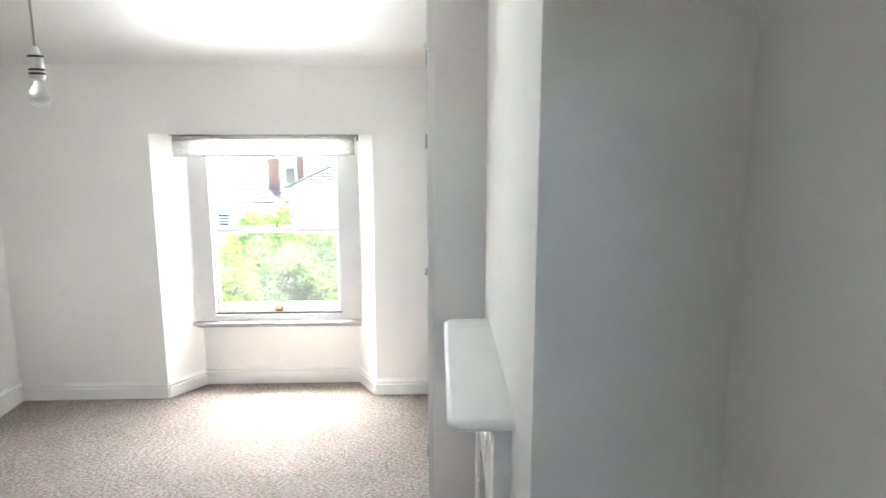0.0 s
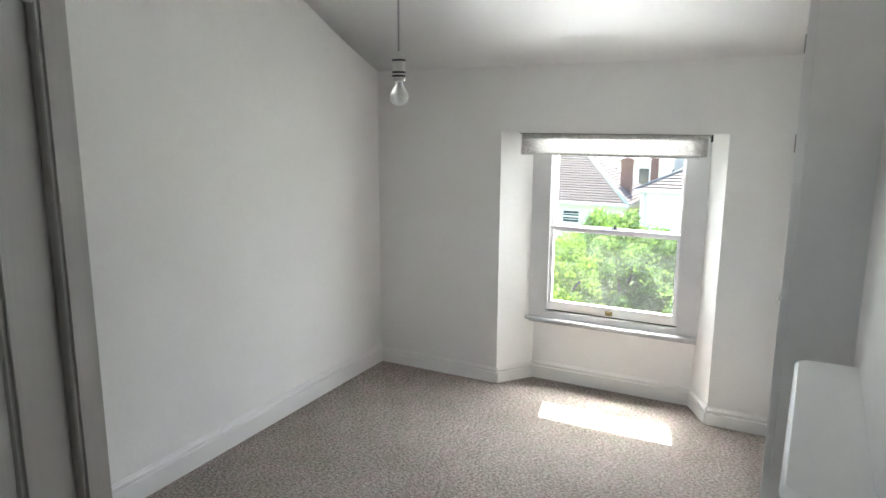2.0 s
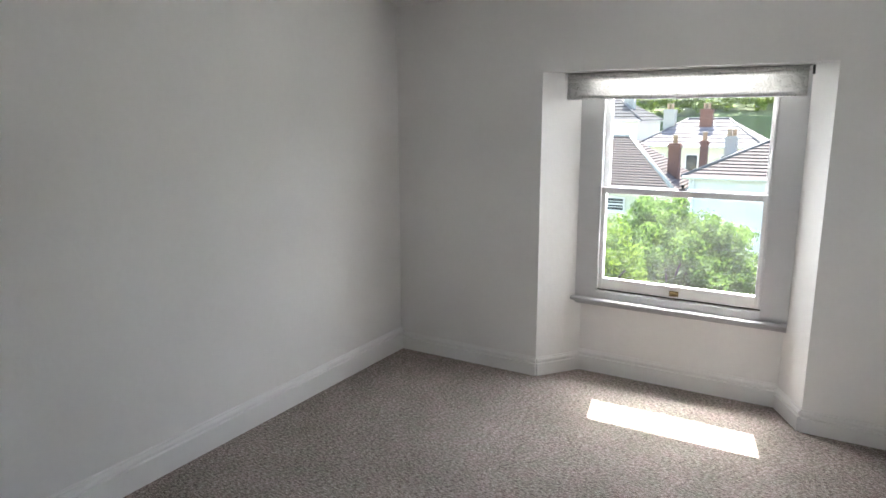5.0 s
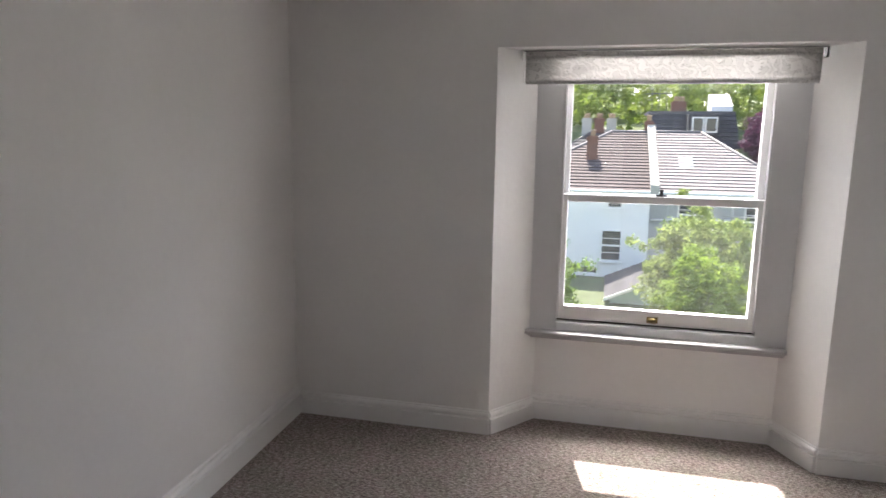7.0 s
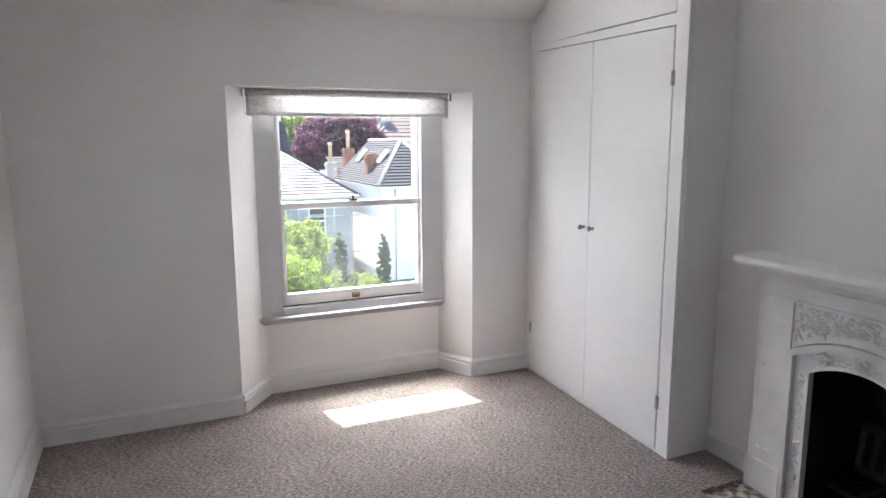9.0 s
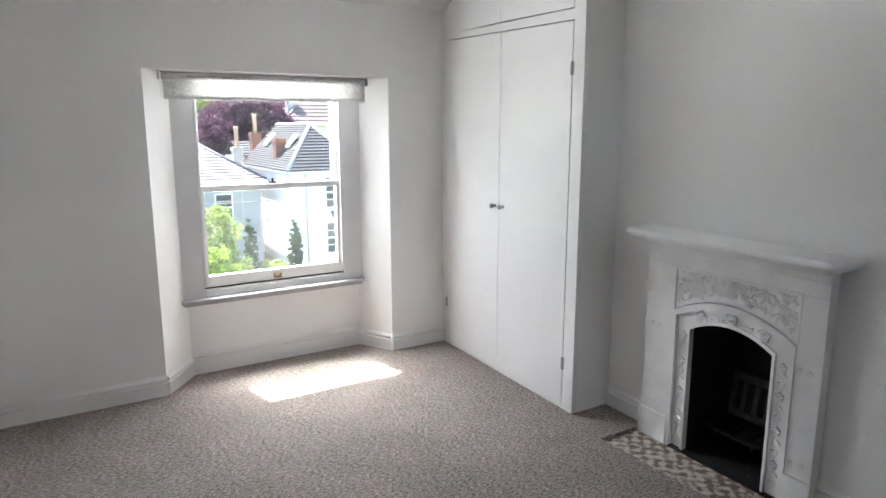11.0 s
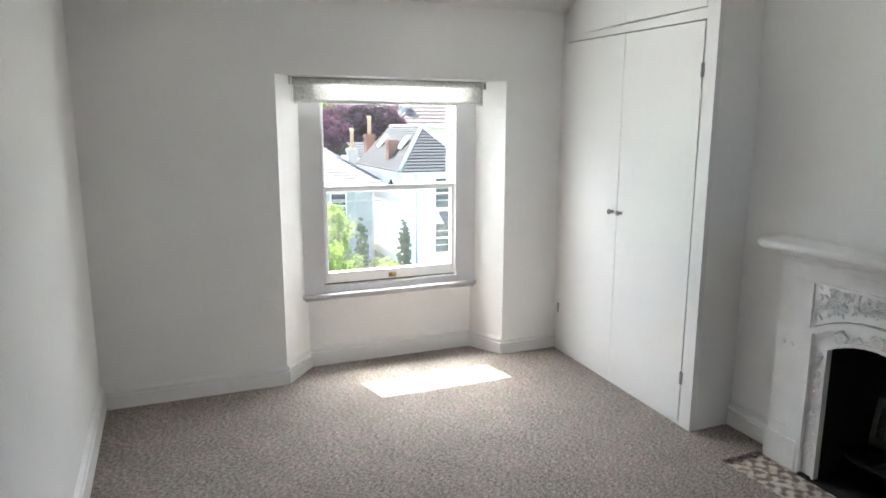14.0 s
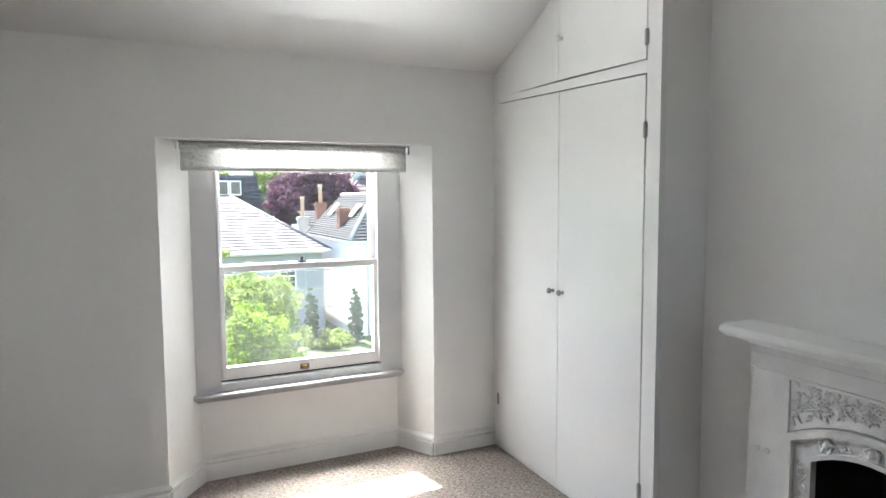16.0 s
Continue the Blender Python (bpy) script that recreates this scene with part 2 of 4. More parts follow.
def blob(bm, c, s, sub=1, rot=None):
    m = Matrix.Translation(c) @ (rot or Matrix()) @ Matrix.Diagonal((*s, 1))
    r = bmesh.ops.create_icosphere(bm, subdivisions=sub, radius=1.0, matrix=m)
    for v in r["verts"]:
        for f in v.link_faces:
            f.smooth = True


def mesh_ob(name, bm, material):
    me = bpy.data.meshes.new(name)
    bm.to_mesh(me)
    bm.free()
    me.materials.append(material)
    return new(name, me)


def part(name, bm, material, parent, label=""):
    """One mesh object under a thing or a part; its coordinates are the world's."""
    ob = mesh_ob(name, bm, material)
    ob.parent = parent
    bpy.context.view_layer.update()
    ob.matrix_parent_inverse = parent.matrix_world.inverted()
    return tagged(ob, label) if label else ob


def thing(name, base, label, category, group="", kind=""):
    ob = new(name)
    ob.empty_display_size = 0.1
    ob.location = base
    bpy.context.view_layer.update()
    return tagged(ob, label, category, group, kind)


def setting(name, bm, material, label="", category=""):
    return tagged(mesh_ob(name, bm, material), label or name.replace("_", " "), category or name.split("_")[0], kind="structure")


# ---- the room ----
W_X0, W_X1, W_D = 0.968, 2.363, 0.24
R_X0, R_X1 = 1.148, 2.238
HEAD, EAVE, FLAT, FLAT_Y = 1.75, 2.17, 2.56, -0.80
BREAST, RIGHT, BACK, CUP_X, CUP_Y = 2.925, 3.34, -4.05, 2.755, -1.368
BR_Y = -2.88
FIRE_Y, FIRE_SKEW, CUP_SKEW = -2.072, 0.035, 0.0476


def breast(y):
    return BREAST + FIRE_SKEW * (y - FIRE_Y)


def skew(root, k, y0):
    """Sets a thing slightly out of square with the room."""
    for o in (root, *root.children_recursive):
        if o.type == 'MESH':
            for v in o.data.vertices:
                v.co.x += k * (v.co.y - y0)

OUT = 0.46
EAVE_Y = 0.86

bm = bm_new()
prism(bm, [(-0.3, 0), (W_X0, 0), (R_X0, W_D), (R_X0, OUT), (-0.3, OUT)], -0.1, 2.75)
prism(bm, [(W_X1, 0), (3.7, 0), (3.7, OUT), (R_X1, OUT), (R_X1, W_D)], -0.1, 2.75)
prism(bm, [(W_X0, 0), (W_X1, 0), (R_X1, W_D), (R_X1, OUT), (R_X0, OUT), (R_X0, W_D)], HEAD, 2.75)
prism(bm, [(R_X0, W_D), (R_X1, W_D), (R_X1, OUT), (R_X0, OUT)], -0.1, 0.415)
setting("wall_north", bm, WALL, "white painted plaster wall with a splayed window recess", "wall")
setting("wall_west", prism(bm_new(), [(-0.3, -0.0005), (0, -0.0005), (0.042, BACK - 0.12), (-0.3, BACK - 0.12)], -0.1, 2.75), WALL, "long plain white painted plaster wall", "wall")
bm = bm_new()
prism(bm, [(breast(0), -0.0005), (3.7, -0.0005), (3.7, BACK - 0.12), (RIGHT, BACK - 0.12), (RIGHT, BR_Y), (breast(BR_Y), BR_Y), (breast(-2.365), -2.365), (3.3, -2.365), (3.3, -1.785), (breast(-1.785), -1.785)], -0.1, 0.74)
prism(bm, [(breast(0), -0.0005), (3.7, -0.0005), (3.7, BACK - 0.12), (RIGHT, BACK - 0.12), (RIGHT, BR_Y), (breast(BR_Y), BR_Y)], 0.74, 2.75)
setting("wall_east", bm, WALL, "white painted chimney breast and alcove wall", "wall")
bm = bm_new()
D_X0, D_X1, D_H = 2.08, 2.87, 2.09
prism(bm, [(0, BACK), (0, BACK - 0.12), (D_X0, BACK - 0.12), (D_X0, BACK)], -0.1, 2.75)
prism(bm, [(D_X1, BACK), (D_X1, BACK - 0.12), (RIGHT, BACK - 0.12), (RIGHT, BACK)], -0.1, 2.75)
prism(bm, [(D_X0, BACK), (D_X0, BACK - 0.12), (D_X1, BACK - 0.12), (D_X1, BACK)], D_H, 2.75)
setting("wall_south", bm, WALL, "white painted wall with the doorway", "wall")
# hall behind the doorway
bm = bm_new()
box(bm, 1.2, 1.3, -5.7, BACK - 0.121, -0.1, 2.75)
box(bm, 3.9, 4.0, -5.7, BACK - 0.121, -0.1, 2.75)
# end wall with a high gap, made up to hold the landing lamp
box(bm, 1.3, 3.9, -5.8, -5.7, -0.1, 2.06)
box(bm, 1.3, 3.9, -5.8, -5.7, 2.56, 2.75)
box(bm, 1.3, 2.2, -5.8, -5.7, 2.06, 2.56)
box(bm, 3.2, 3.9, -5.8, -5.7, 2.06, 2.56)
box(bm, 3.7, 3.9, BACK - 0.22, BACK - 0.121, -0.1, 2.75)
setting("wall_hall", bm, HALLM, "plain painted walls of the landing", "wall")

# ceiling: flat, sloping down to the window wall with a soft bend
bm = bm_new()
prof = [(-6.0, FLAT), (FLAT_Y - 0.25, FLAT), (FLAT_Y - 0.1, FLAT - 0.015), (FLAT_Y + 0.02, FLAT - 0.05)]
n = 10
for k in range(1, n):
    u = k / n
    prof.append((FLAT_Y + 0.02 - (FLAT_Y + 0.02) * u, FLAT - 0.05 + (EAVE - FLAT + 0.05) * u - 0.012 * math.sin(math.pi * u)))
prof += [(0.0, EAVE), (0.2, EAVE - 0.02), (0.2, 2.9), (-6.0, 2.9)]
prism(bm, prof, -0.2, 4.1, "x")
for f in bm.faces:
    f.smooth = abs(f.normal.x) < 0.5 and f.normal.z < 0
setting("ceiling", bm, CEIL, "white ceiling sloping down towards the window wall", "ceiling")

# floor: carpet laid round the hearth
H_X, H_Y0, H_Y1 = 2.625, -1.64, -2.512
bm = bm_new()
box(bm, 0, H_X, -6, 0.0, -0.03, 0)
box(bm, H_X, 3.4, H_Y0, 0.0, -0.03, 0)
box(bm, H_X, 3.4, -6, H_Y1, -0.03, 0)
prism(bm, [(W_X0, 0), (W_X1, 0), (R_X1, W_D), (R_X0, W_D)], -0.03, 0)
bmesh.ops.remove_doubles(bm, verts=bm.verts[:], dist=0.0005)
box(bm, 1.3, 3.9, -5.7, -6.2, -0.03, 0)
setting("floor", bm, CARPET, "mottled beige and brown loop-pile carpet", "carpet")
setting("subfloor", slab(-0.2, 3.9, -6, 0.4, -0.12, -0.045), HALLM, "boards under the carpet", "floor")


def skirting(name, a, b, out, h=0.112, d=0.018):
    """A moulded board along the wall from a to b; out is the side it stands on."""
    a, b, out = Vector((*a, 0)), Vector((*b, 0)), Vector((*out, 0)).normalized()
    prof = [(0, 0), (d, 0), (d, h - 0.040), (d - 0.011, h - 0.037), (d - 0.011, h - 0.030), (d - 0.001, h - 0.024), (d - 0.001, h - 0.018), (d - 0.006, h - 0.010), (d - 0.012, h - 0.008), (d - 0.012, h - 0.003), (0.003, h), (0, h)]
    bm = bm_new()
    rows = [[bm.verts.new(p + out * u + Vector((0, 0, v))) for u, v in prof] for p in (a, b)]
    k = len(prof)
    for i in range(k):
        bm.faces.new((rows[0][i], rows[0][(i + 1) % k], rows[1][(i + 1) % k], rows[1][i]))
    bm.faces.new(rows[0])
    bm.faces.new(rows[1][::-1])
    bmesh.ops.recalc_face_normals(bm, faces=bm.faces[:])
    return setting(name, bm, TRIM, "white gloss-painted moulded skirting board", "skirting")


nx, ny = W_D, R_X0 - W_X0
skirting("baseboard_west", (0.041, BACK), (0, 0), (1, 0.01), 0.142, 0.022)
skirting("baseboard_north_1", (0.026, 0), (W_X0 + 0.002, 0), (0, -1))
skirting("baseboard_north_2", (W_X1 - 0.002, 0), (CUP_X, 0), (0, -1))
skirting("baseboard_reveal_1", (W_X0, 0), (R_X0, W_D), (nx, -ny))
skirting("baseboard_reveal_2", (W_X1, 0), (R_X1, W_D), (-nx, -(W_X1 - R_X1)))
skirting("baseboard_apron", (R_X0, W_D), (R_X1, W_D), (0, -1), h=0.128)
skirting("baseboard_breast", (breast(CUP_Y), CUP_Y), (breast(-1.66), -1.66), (-1, 0))
skirting("baseboard_breast_2", (breast(-2.5), -2.50), (breast(BR_Y), BR_Y), (-1, 0))
skirting("baseboard_alcove", (RIGHT, BR_Y), (RIGHT, BACK), (-1, 0))
skirting("baseboard_south", (0.041, BACK), (D_X0 - 0.07, BACK), (0, 1))


# ---- sash window ----
def build_window():
    y0 = 0.205
    w = thing("window_1", (1.68, y0, 0.44), "white painted two-pane vertical sliding sash window", "window", kind="structure")
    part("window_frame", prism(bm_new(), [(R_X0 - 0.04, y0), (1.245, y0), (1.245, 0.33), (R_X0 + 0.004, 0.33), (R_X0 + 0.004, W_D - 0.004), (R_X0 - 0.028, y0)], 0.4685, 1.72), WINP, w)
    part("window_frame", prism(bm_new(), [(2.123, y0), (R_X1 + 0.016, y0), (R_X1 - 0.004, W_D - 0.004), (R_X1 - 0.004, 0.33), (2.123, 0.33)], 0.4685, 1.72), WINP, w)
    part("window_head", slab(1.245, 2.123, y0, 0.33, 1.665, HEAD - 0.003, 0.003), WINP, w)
    for x0, x1 in ((1.245, 1.257), (2.111, 2.123)):
        part("staff_bead", slab(x0, x1, y0 - 0.006, y0 + 0.008, 0.535, 1.665, 0.003), WINP, w)
    # moulded inner board with a nosing and bed mould
    bm = prism(bm_new(), [(0.335, 0.468), (0.175, 0.468), (0.166, 0.463), (0.166, 0.452), (0.175, 0.446), (0.19, 0.446), (0.20, 0.434), (0.215, 0.42), (0.236, 0.418), (0.335, 0.418)], 1.105, 2.252, "x")
    part("window_sill", bm, SILLP, w, "grey-white moulded sill, darkened for the shade on its front")
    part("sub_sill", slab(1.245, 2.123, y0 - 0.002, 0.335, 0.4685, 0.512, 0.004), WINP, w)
    # dark strip added to draw the shaded gap between sash and sub-sill
    part("draught_strip", slab(1.247, 2.121, 0.236, 0.262, 0.5125, 0.5225), DARKM, w, "dark strip in place of the shaded gap under the lower sash")
    part("outer_sill", slab(1.16, 2.22, 0.335, OUT + 0.06, 0.42, 0.47, 0.006), WINP, w)

    def sash(name, y, z0, z1, stile, bottom, top, glass, note):
        a, b, d = 1.2465, 2.1215, 0.04
        s = part(name, slab(a, a + stile, y, y + d, z0, z1, 0.003), TRIM, w)
        part("stile", slab(b - stile, b, y, y + d, z0, z1, 0.003), TRIM, s)
        part("bottom_rail", slab(a + stile, b - stile, y, y + d, z0, z0 + bottom, 0.003), TRIM, s)
        part("top_rail", slab(a + stile, b - stile, y, y + d, z1 - top, z1, 0.003), TRIM, s)
        g = part("pane", slab(a + stile - 0.004, b - stile + 0.004, y + 0.018, y + 0.022, z0 + bottom - 0.004, z1 - top + 0.004), glass, s, note)
        g.visible_shadow = False
        return s
    low = sash("lower_sash", 0.222, 0.522, 1.118, 0.031, 0.066, 0.034, GLASS_LOW, "dusty glass pane")
    sash("upper_sash", 0.268, 1.086, 1.68, 0.031, 0.034, 0.05, GLASS, "clear glass pane")
    part("sash_lock", box(lathe(bm_new(), [(0.016, 0), (0.016, 0.008), (0.009, 0.011), (0.006, 0.017), (0.009, 0.022), (0.008, 0.028), (0.003, 0.031)], pose(1.69, 0.245, 1.119), 12), 1.665, 1.715, 0.238, 0.252, 1.1185, 1.126), DARKM, low, "dark metal sash fastener")
    bm = box(bm_new(), 1.66, 1.71, 0.2185, 0.2215, 0.534, 0.562, 0.001)
    blob(bm, (1.685, 0.212, 0.55), (0.021, 0.009, 0.009), 2)
    box(bm, 1.668, 1.702, 0.203, 0.222, 0.536, 0.541, 0.001)
    part("sash_lift", bm, BRASS, low, "brass sash lift")
    return w


build_window()


def build_blind():
    b = thing("roller_blind", (1.67, 0.10, 1.735), "rolled-up off-white roller blind with grey scroll pattern", "blind")
    part("roller_tube", lathe(bm_new(), [(0.019, 0), (0.019, 1.165)], pose(1.078, 0.105, 1.722, 0, 90, 0), 16), BLIND, b)
    fab = bm_new()
    n = 40
    pts = []
    for k in range(n + 1):
        x = 1.078 + 1.165 * k / n
        row = []
        for j in range(6):
            z = 1.722 - 0.112 * j / 5
            row.append(fab.verts.new((x, 0.086 + 0.0012 * math.sin(x * 17 + j) + 0.001 * j / 5, z)))
        pts.append(row)
    for a, c in zip(pts, pts[1:]):
        for j in range(5):
            fab.faces.new((a[j], c[j], c[j + 1], a[j + 1])).smooth = True
    bmesh.ops.solidify(fab, geom=fab.faces[:], thickness=0.0012)
    part("fabric", fab, BLIND, b, "off-white fabric with faint grey scrolls")
    part("hem_bar", slab(1.08, 2.241, 0.0835, 0.0905, 1.602, 1.616, 0.002), BLIND, b)
    part("cover_strip", slab(1.06, 2.262, 0.08, 0.13, 1.743, 1.7495, 0.001), PLASTIC, b)
    part("bracket", slab(1.061, 1.067, 0.09, 0.124, 1.705, 1.743, 0.002), PLASTIC, b, "white plastic end bracket")
    part("bracket", slab(2.256, 2.266, 0.088, 0.126, 1.702, 1.743, 0.002), DARKM, b, "dark metal end bracket")
    part("rail", tube(bm_new(), [(1.07, 0.079, 1.741), (2.256, 0.079, 1.741)], 0.0025, 8), GREYP, b, "thin grey metal rail")
    part("pull_cord", tube(bm_new(), [(1.069, 0.09, 1.70), (1.068, 0.09, 1.66), (1.069, 0.091, 1.61)], 0.0015, 6), PLASTIC, b)


build_blind()


# ---- built-in cupboard ----
def knob(bm, c):
    """A small turned knob that points into the room (-x)."""
    return lathe(bm, [(0.010, 0), (0.010, 0.003), (0.005, 0.006), (0.005, 0.013), (0.012, 0.019), (0.015, 0.026), (0.012, 0.032), (0.004, 0.034)], Matrix.Translation(c) @ pose(0, 0, 0, 0, -90, 0), 14)


def build_cupboard():
    c = thing("built_in_cupboard", (CUP_X, -0.67, 0), "white painted floor-to-ceiling cupboard with flush doors, closed", "cupboard")
    x = CUP_X
    top = lambda y: EAVE + (FLAT - 0.05 - EAVE) * min(1.0, -y / (-FLAT_Y - 0.02)) - 0.004
    part("side_panel", slab(x + 0.03, breast(CUP_Y) + 0.2, CUP_Y, CUP_Y + 0.02, 0.001, FLAT - 0.002), WALL, c, "matt white side panel")
    part("end_stile", slab(x, x + 0.03, CUP_Y, -1.287, 0.001, FLAT - 0.002, 0.002), CUPB, c)
    part("wall_stile", slab(x, x + 0.03, -0.056, -0.001, 0.001, EAVE - 0.006, 0.002), CUPB, c)
    part("middle_rail", prism(bm_new(), [(-1.287, 1.953), (-0.056, 1.99), (-0.056, 2.024), (-1.287, 2.003)], x + 0.001, x + 0.03, "x"), CUPB, c)
    part("threshold", slab(x + 0.002, x + 0.03, -1.287, -0.056, 0.001, 0.014), CUPB, c)
    part("corner_panel", prism(bm_new(), [(-0.056, 2.022), (-0.610, 2.022), (-0.610, top(-0.610)), (-0.056, top(-0.056))], x + 0.002, x + 0.026, "x"), CUPB, c)
    part("upper_stile", prism(bm_new(), [(-0.613, 2.022), (-0.659, 2.022), (-0.659, FLAT - 0.05), (-0.613, top(-0.610))], x + 0.001, x + 0.03, "x"), CUPB, c)
    part("top_rail", prism(bm_new(), [(-1.287, 2.418), (-0.659, 2.437), (-0.659, FLAT - 0.05), (-0.80, FLAT - 0.02), (-1.287, FLAT - 0.004)], x + 0.001, x + 0.03, "x"), CUPB, c)
    # dark sheets close behind the doors stand in for shade in the gaps
    part("back_panel", slab(x + 0.031, x + 0.04, -1.34, -0.002, 0.002, 2.16), DARKM, c, "dark sheet painting in the shade behind the door gaps")
    part("back_panel", slab(x + 0.031, x + 0.04, -1.34, -0.56, 2.161, 2.46), DARKM, c, "dark sheet painting in the shade behind the door gaps")
    left = part("door", prism(bm_new(), [(-0.060, 0.018), (-0.669, 0.018), (-0.669, 1.966), (-0.060, 1.984)], x - 0.001, x + 0.024, "x"), CUPB, c)
    right = part("door", prism(bm_new(), [(-0.675, 0.018), (-1.282, 0.018), (-1.282, 1.947), (-0.675, 1.965)], x - 0.0015, x + 0.024, "x"), CUPB, c)
    upper = part("upper_door", prism(bm_new(), [(-1.282, 2.008), (-0.664, 2.022), (-0.664, 2.432), (-1.282, 2.413)], x - 0.001, x + 0.024, "x"), CUPB, c)
    part("knob", knob(bm_new(), (x - 0.001, -0.632, 1.003)), NICKEL, left, "small dull metal knob")
    part("knob", knob(bm_new(), (x - 0.001, -0.716, 1.003)), NICKEL, right, "small dull metal knob")
    part("knob", knob(bm_new(), (x - 0.001, -0.69, 2.21)), PLASTIC, upper, "small white knob")

    def hinge(y, z, owner):
        bm = tube(bm_new(), [(x - 0.004, y, z - 0.033), (x - 0.004, y, z + 0.033)], 0.0045, 8)
        box(bm, x - 0.0035, x - 0.001, y - 0.012, y + 0.012, z - 0.03, z + 0.03)
        part("hinge", bm, GREYP, owner, "dull grey butt hinge")
    for z in (0.25, 1.73):
        hinge(-1.285, z, right)
    for z in (2.09, 2.36):
        hinge(-1.285, z, upper)
    hinge(-0.058, 0.29, left)
    return c


skew(build_cupboard(), CUP_SKEW, 0.0)


# ---- fireplace ----
YC = FIRE_Y
YA = YC - 0.028


def arch(half, spring, rise, y=None, k=14):
    """Points of a low arch from its +y side to its -y side."""
    y = YA if y is None else y
    return [(y + half * math.cos(math.pi * i / k), spring + rise * math.sin(math.pi * i / k) ** 2) for i in range(k + 1)]


def arch_band(bm, outer, inner, x0, x1):
    """A band between two arched outlines with the same number of points."""
    n = len(outer)
    v = [[bm.verts.new((x, *p)) for p in o] for x in (x0, x1) for o in (outer, inner)]
    for i in range(n - 1):
        bm.faces.new((v[0][i], v[0][i + 1], v[1][i + 1], v[1][i]))
        bm.faces.new((v[2][i], v[2][i + 1], v[3][i + 1], v[3][i]))
        bm.faces.new((v[0][i], v[0][i + 1], v[2][i + 1], v[2][i]))
        bm.faces.new((v[1][i], v[1][i + 1], v[3][i + 1], v[3][i]))
    for i in (0, n - 1):
        bm.faces.new((v[0][i], v[1][i], v[3][i], v[2][i]))
    bmesh.ops.recalc_face_normals(bm, faces=bm.faces[:])
    return bm


def leg_arch(half, spring, rise):
    return [(YA + half, -0.02)] + arch(half, spring, rise) + [(YA - half, -0.02)]


def build_fireplace():
    f = thing("fireplace", (2.93, YC, -0.02), "white painted cast-iron fireplace with floral relief and black grate", "fireplace")
    fx = 2.872
    hw = 0.428
    pw, p0, p1 = 0.30, 0.64, 0.842
    # outer boards round the iron panel
    for s in (1, -1):
        y0, y1 = sorted((YA + s * 0.29, YC + s * hw))
        j = part("jamb", slab(fx, BREAST, y0, y1, -0.02, 0.842, 0.002), IRON, f)
        part("plinth", slab(fx - 0.012, fx - 0.0005, y0 - (0.006 if s < 0 else -0.001), y1 + (0.006 if s > 0 else -0.001), -0.02, 0.118, 0.003), IRON, j)
        for z in (0.17, 0.545):
            for dy in (0.033, 0.075):
                yy = YC + s * (pw + 0.01 + dy)
                bm = lathe(bm_new(), [(0.011, 0), (0.011, 0.003), (0.006, 0.004), (0.004, 0.001)], Matrix.Translation((fx - 0.0005, yy, z)) @ pose(0, 0, 0, 0, -90, 0), 12)
                part("screw_cap", bm, IRON, j)
    part("frieze", slab(fx, BREAST, YC - hw, YC + hw, 0.8425, 0.965, 0.002), IRON, f)
    part("frieze_bead", slab(fx - 0.006, fx - 0.0005, YC - hw, YC + hw, 0.895, 0.903, 0.002), IRON, f)
    # shelf with rounded front corners and a bull-nosed edge
    sh = bm_new()
    xa, xb, ya, yb, rr = 2.738, BREAST, -2.58, -1.59, 0.04
    loops = []
    for ins, z in ((0.014, 0.965), (0.010, 0.972), (0.002, 0.976), (0.0, 0.984), (0.002, 0.993), (0.007, 0.999), (0.012, 1.002)):
        pl = [(xb, yb - ins)] + [(xa + ins + rr - rr * math.sin(a), yb - ins - rr + rr * math.cos(a)) for a in [math.pi / 2 * k / 6 for k in range(7)]]
        pl += [(xa + ins + rr - rr * math.cos(a), ya + ins + rr - rr * math.sin(a)) for a in [math.pi / 2 * k / 6 for k in range(7)]] + [(xb, ya + ins)]
        loops.append([sh.verts.new((*p, z)) for p in pl])
    for lo, hi in zip(loops, loops[1:]):
        for k in range(len(lo)):
            sh.faces.new((lo[k], lo[(k + 1) % len(lo)], hi[(k + 1) % len(lo)], hi[k]))
    sh.faces.new(loops[0][::-1])
    sh.faces.new(loops[-1])
    bmesh.ops.recalc_face_normals(sh, faces=sh.faces[:])
    part("mantel_shelf", sh, TRIM, f, "white gloss mantel shelf with rounded corners")
    part("bed_mould", prism(bm_new(), [(2.815, 0.9645), (2.825, 0.955), (2.845, 0.95), (2.865, 0.935), (fx, 0.925), (fx, 0.9645)], YC - hw - 0.01, YC + hw + 0.01, "y"), IRON, f)
    # iron panel above the arch
    body = bm_new()
    top = arch(0.292, 0.64, 0.085)
    n = len(top)
    fr = [body.verts.new((fx + 0.006, *p)) for p in top]
    up = [body.verts.new((fx + 0.006, p[0], p1)) for p in top]
    for i in range(n - 1):
        body.faces.new((fr[i], fr[i + 1], up[i + 1], up[i]))
    panel = part("relief_panel", body, IRON, f, "panel of leaves and flowers in low relief")
    edge = bm_new()
    for y0, y1, z0, z1 in ((YA - pw, YA + pw, p1 - 0.012, p1), (YA - pw, YA - pw + 0.012, p0, p1 - 0.012), (YA + pw - 0.012, YA + pw, p0, p1 - 0.012)):
        box(edge, fx - 0.004, fx + 0.02, y0, y1, z0, z1, 0.003)
    part("panel_border", edge, IRON, panel)
    rnd = random.Random(4)
    rel = bm_new()
    spots = []
    for _ in range(1500):
        y, z = YA + rnd.uniform(-0.275, 0.275), rnd.uniform(0.64, 0.825)
        u = max(0.0, 1 - ((y - YA) / 0.292) ** 2)
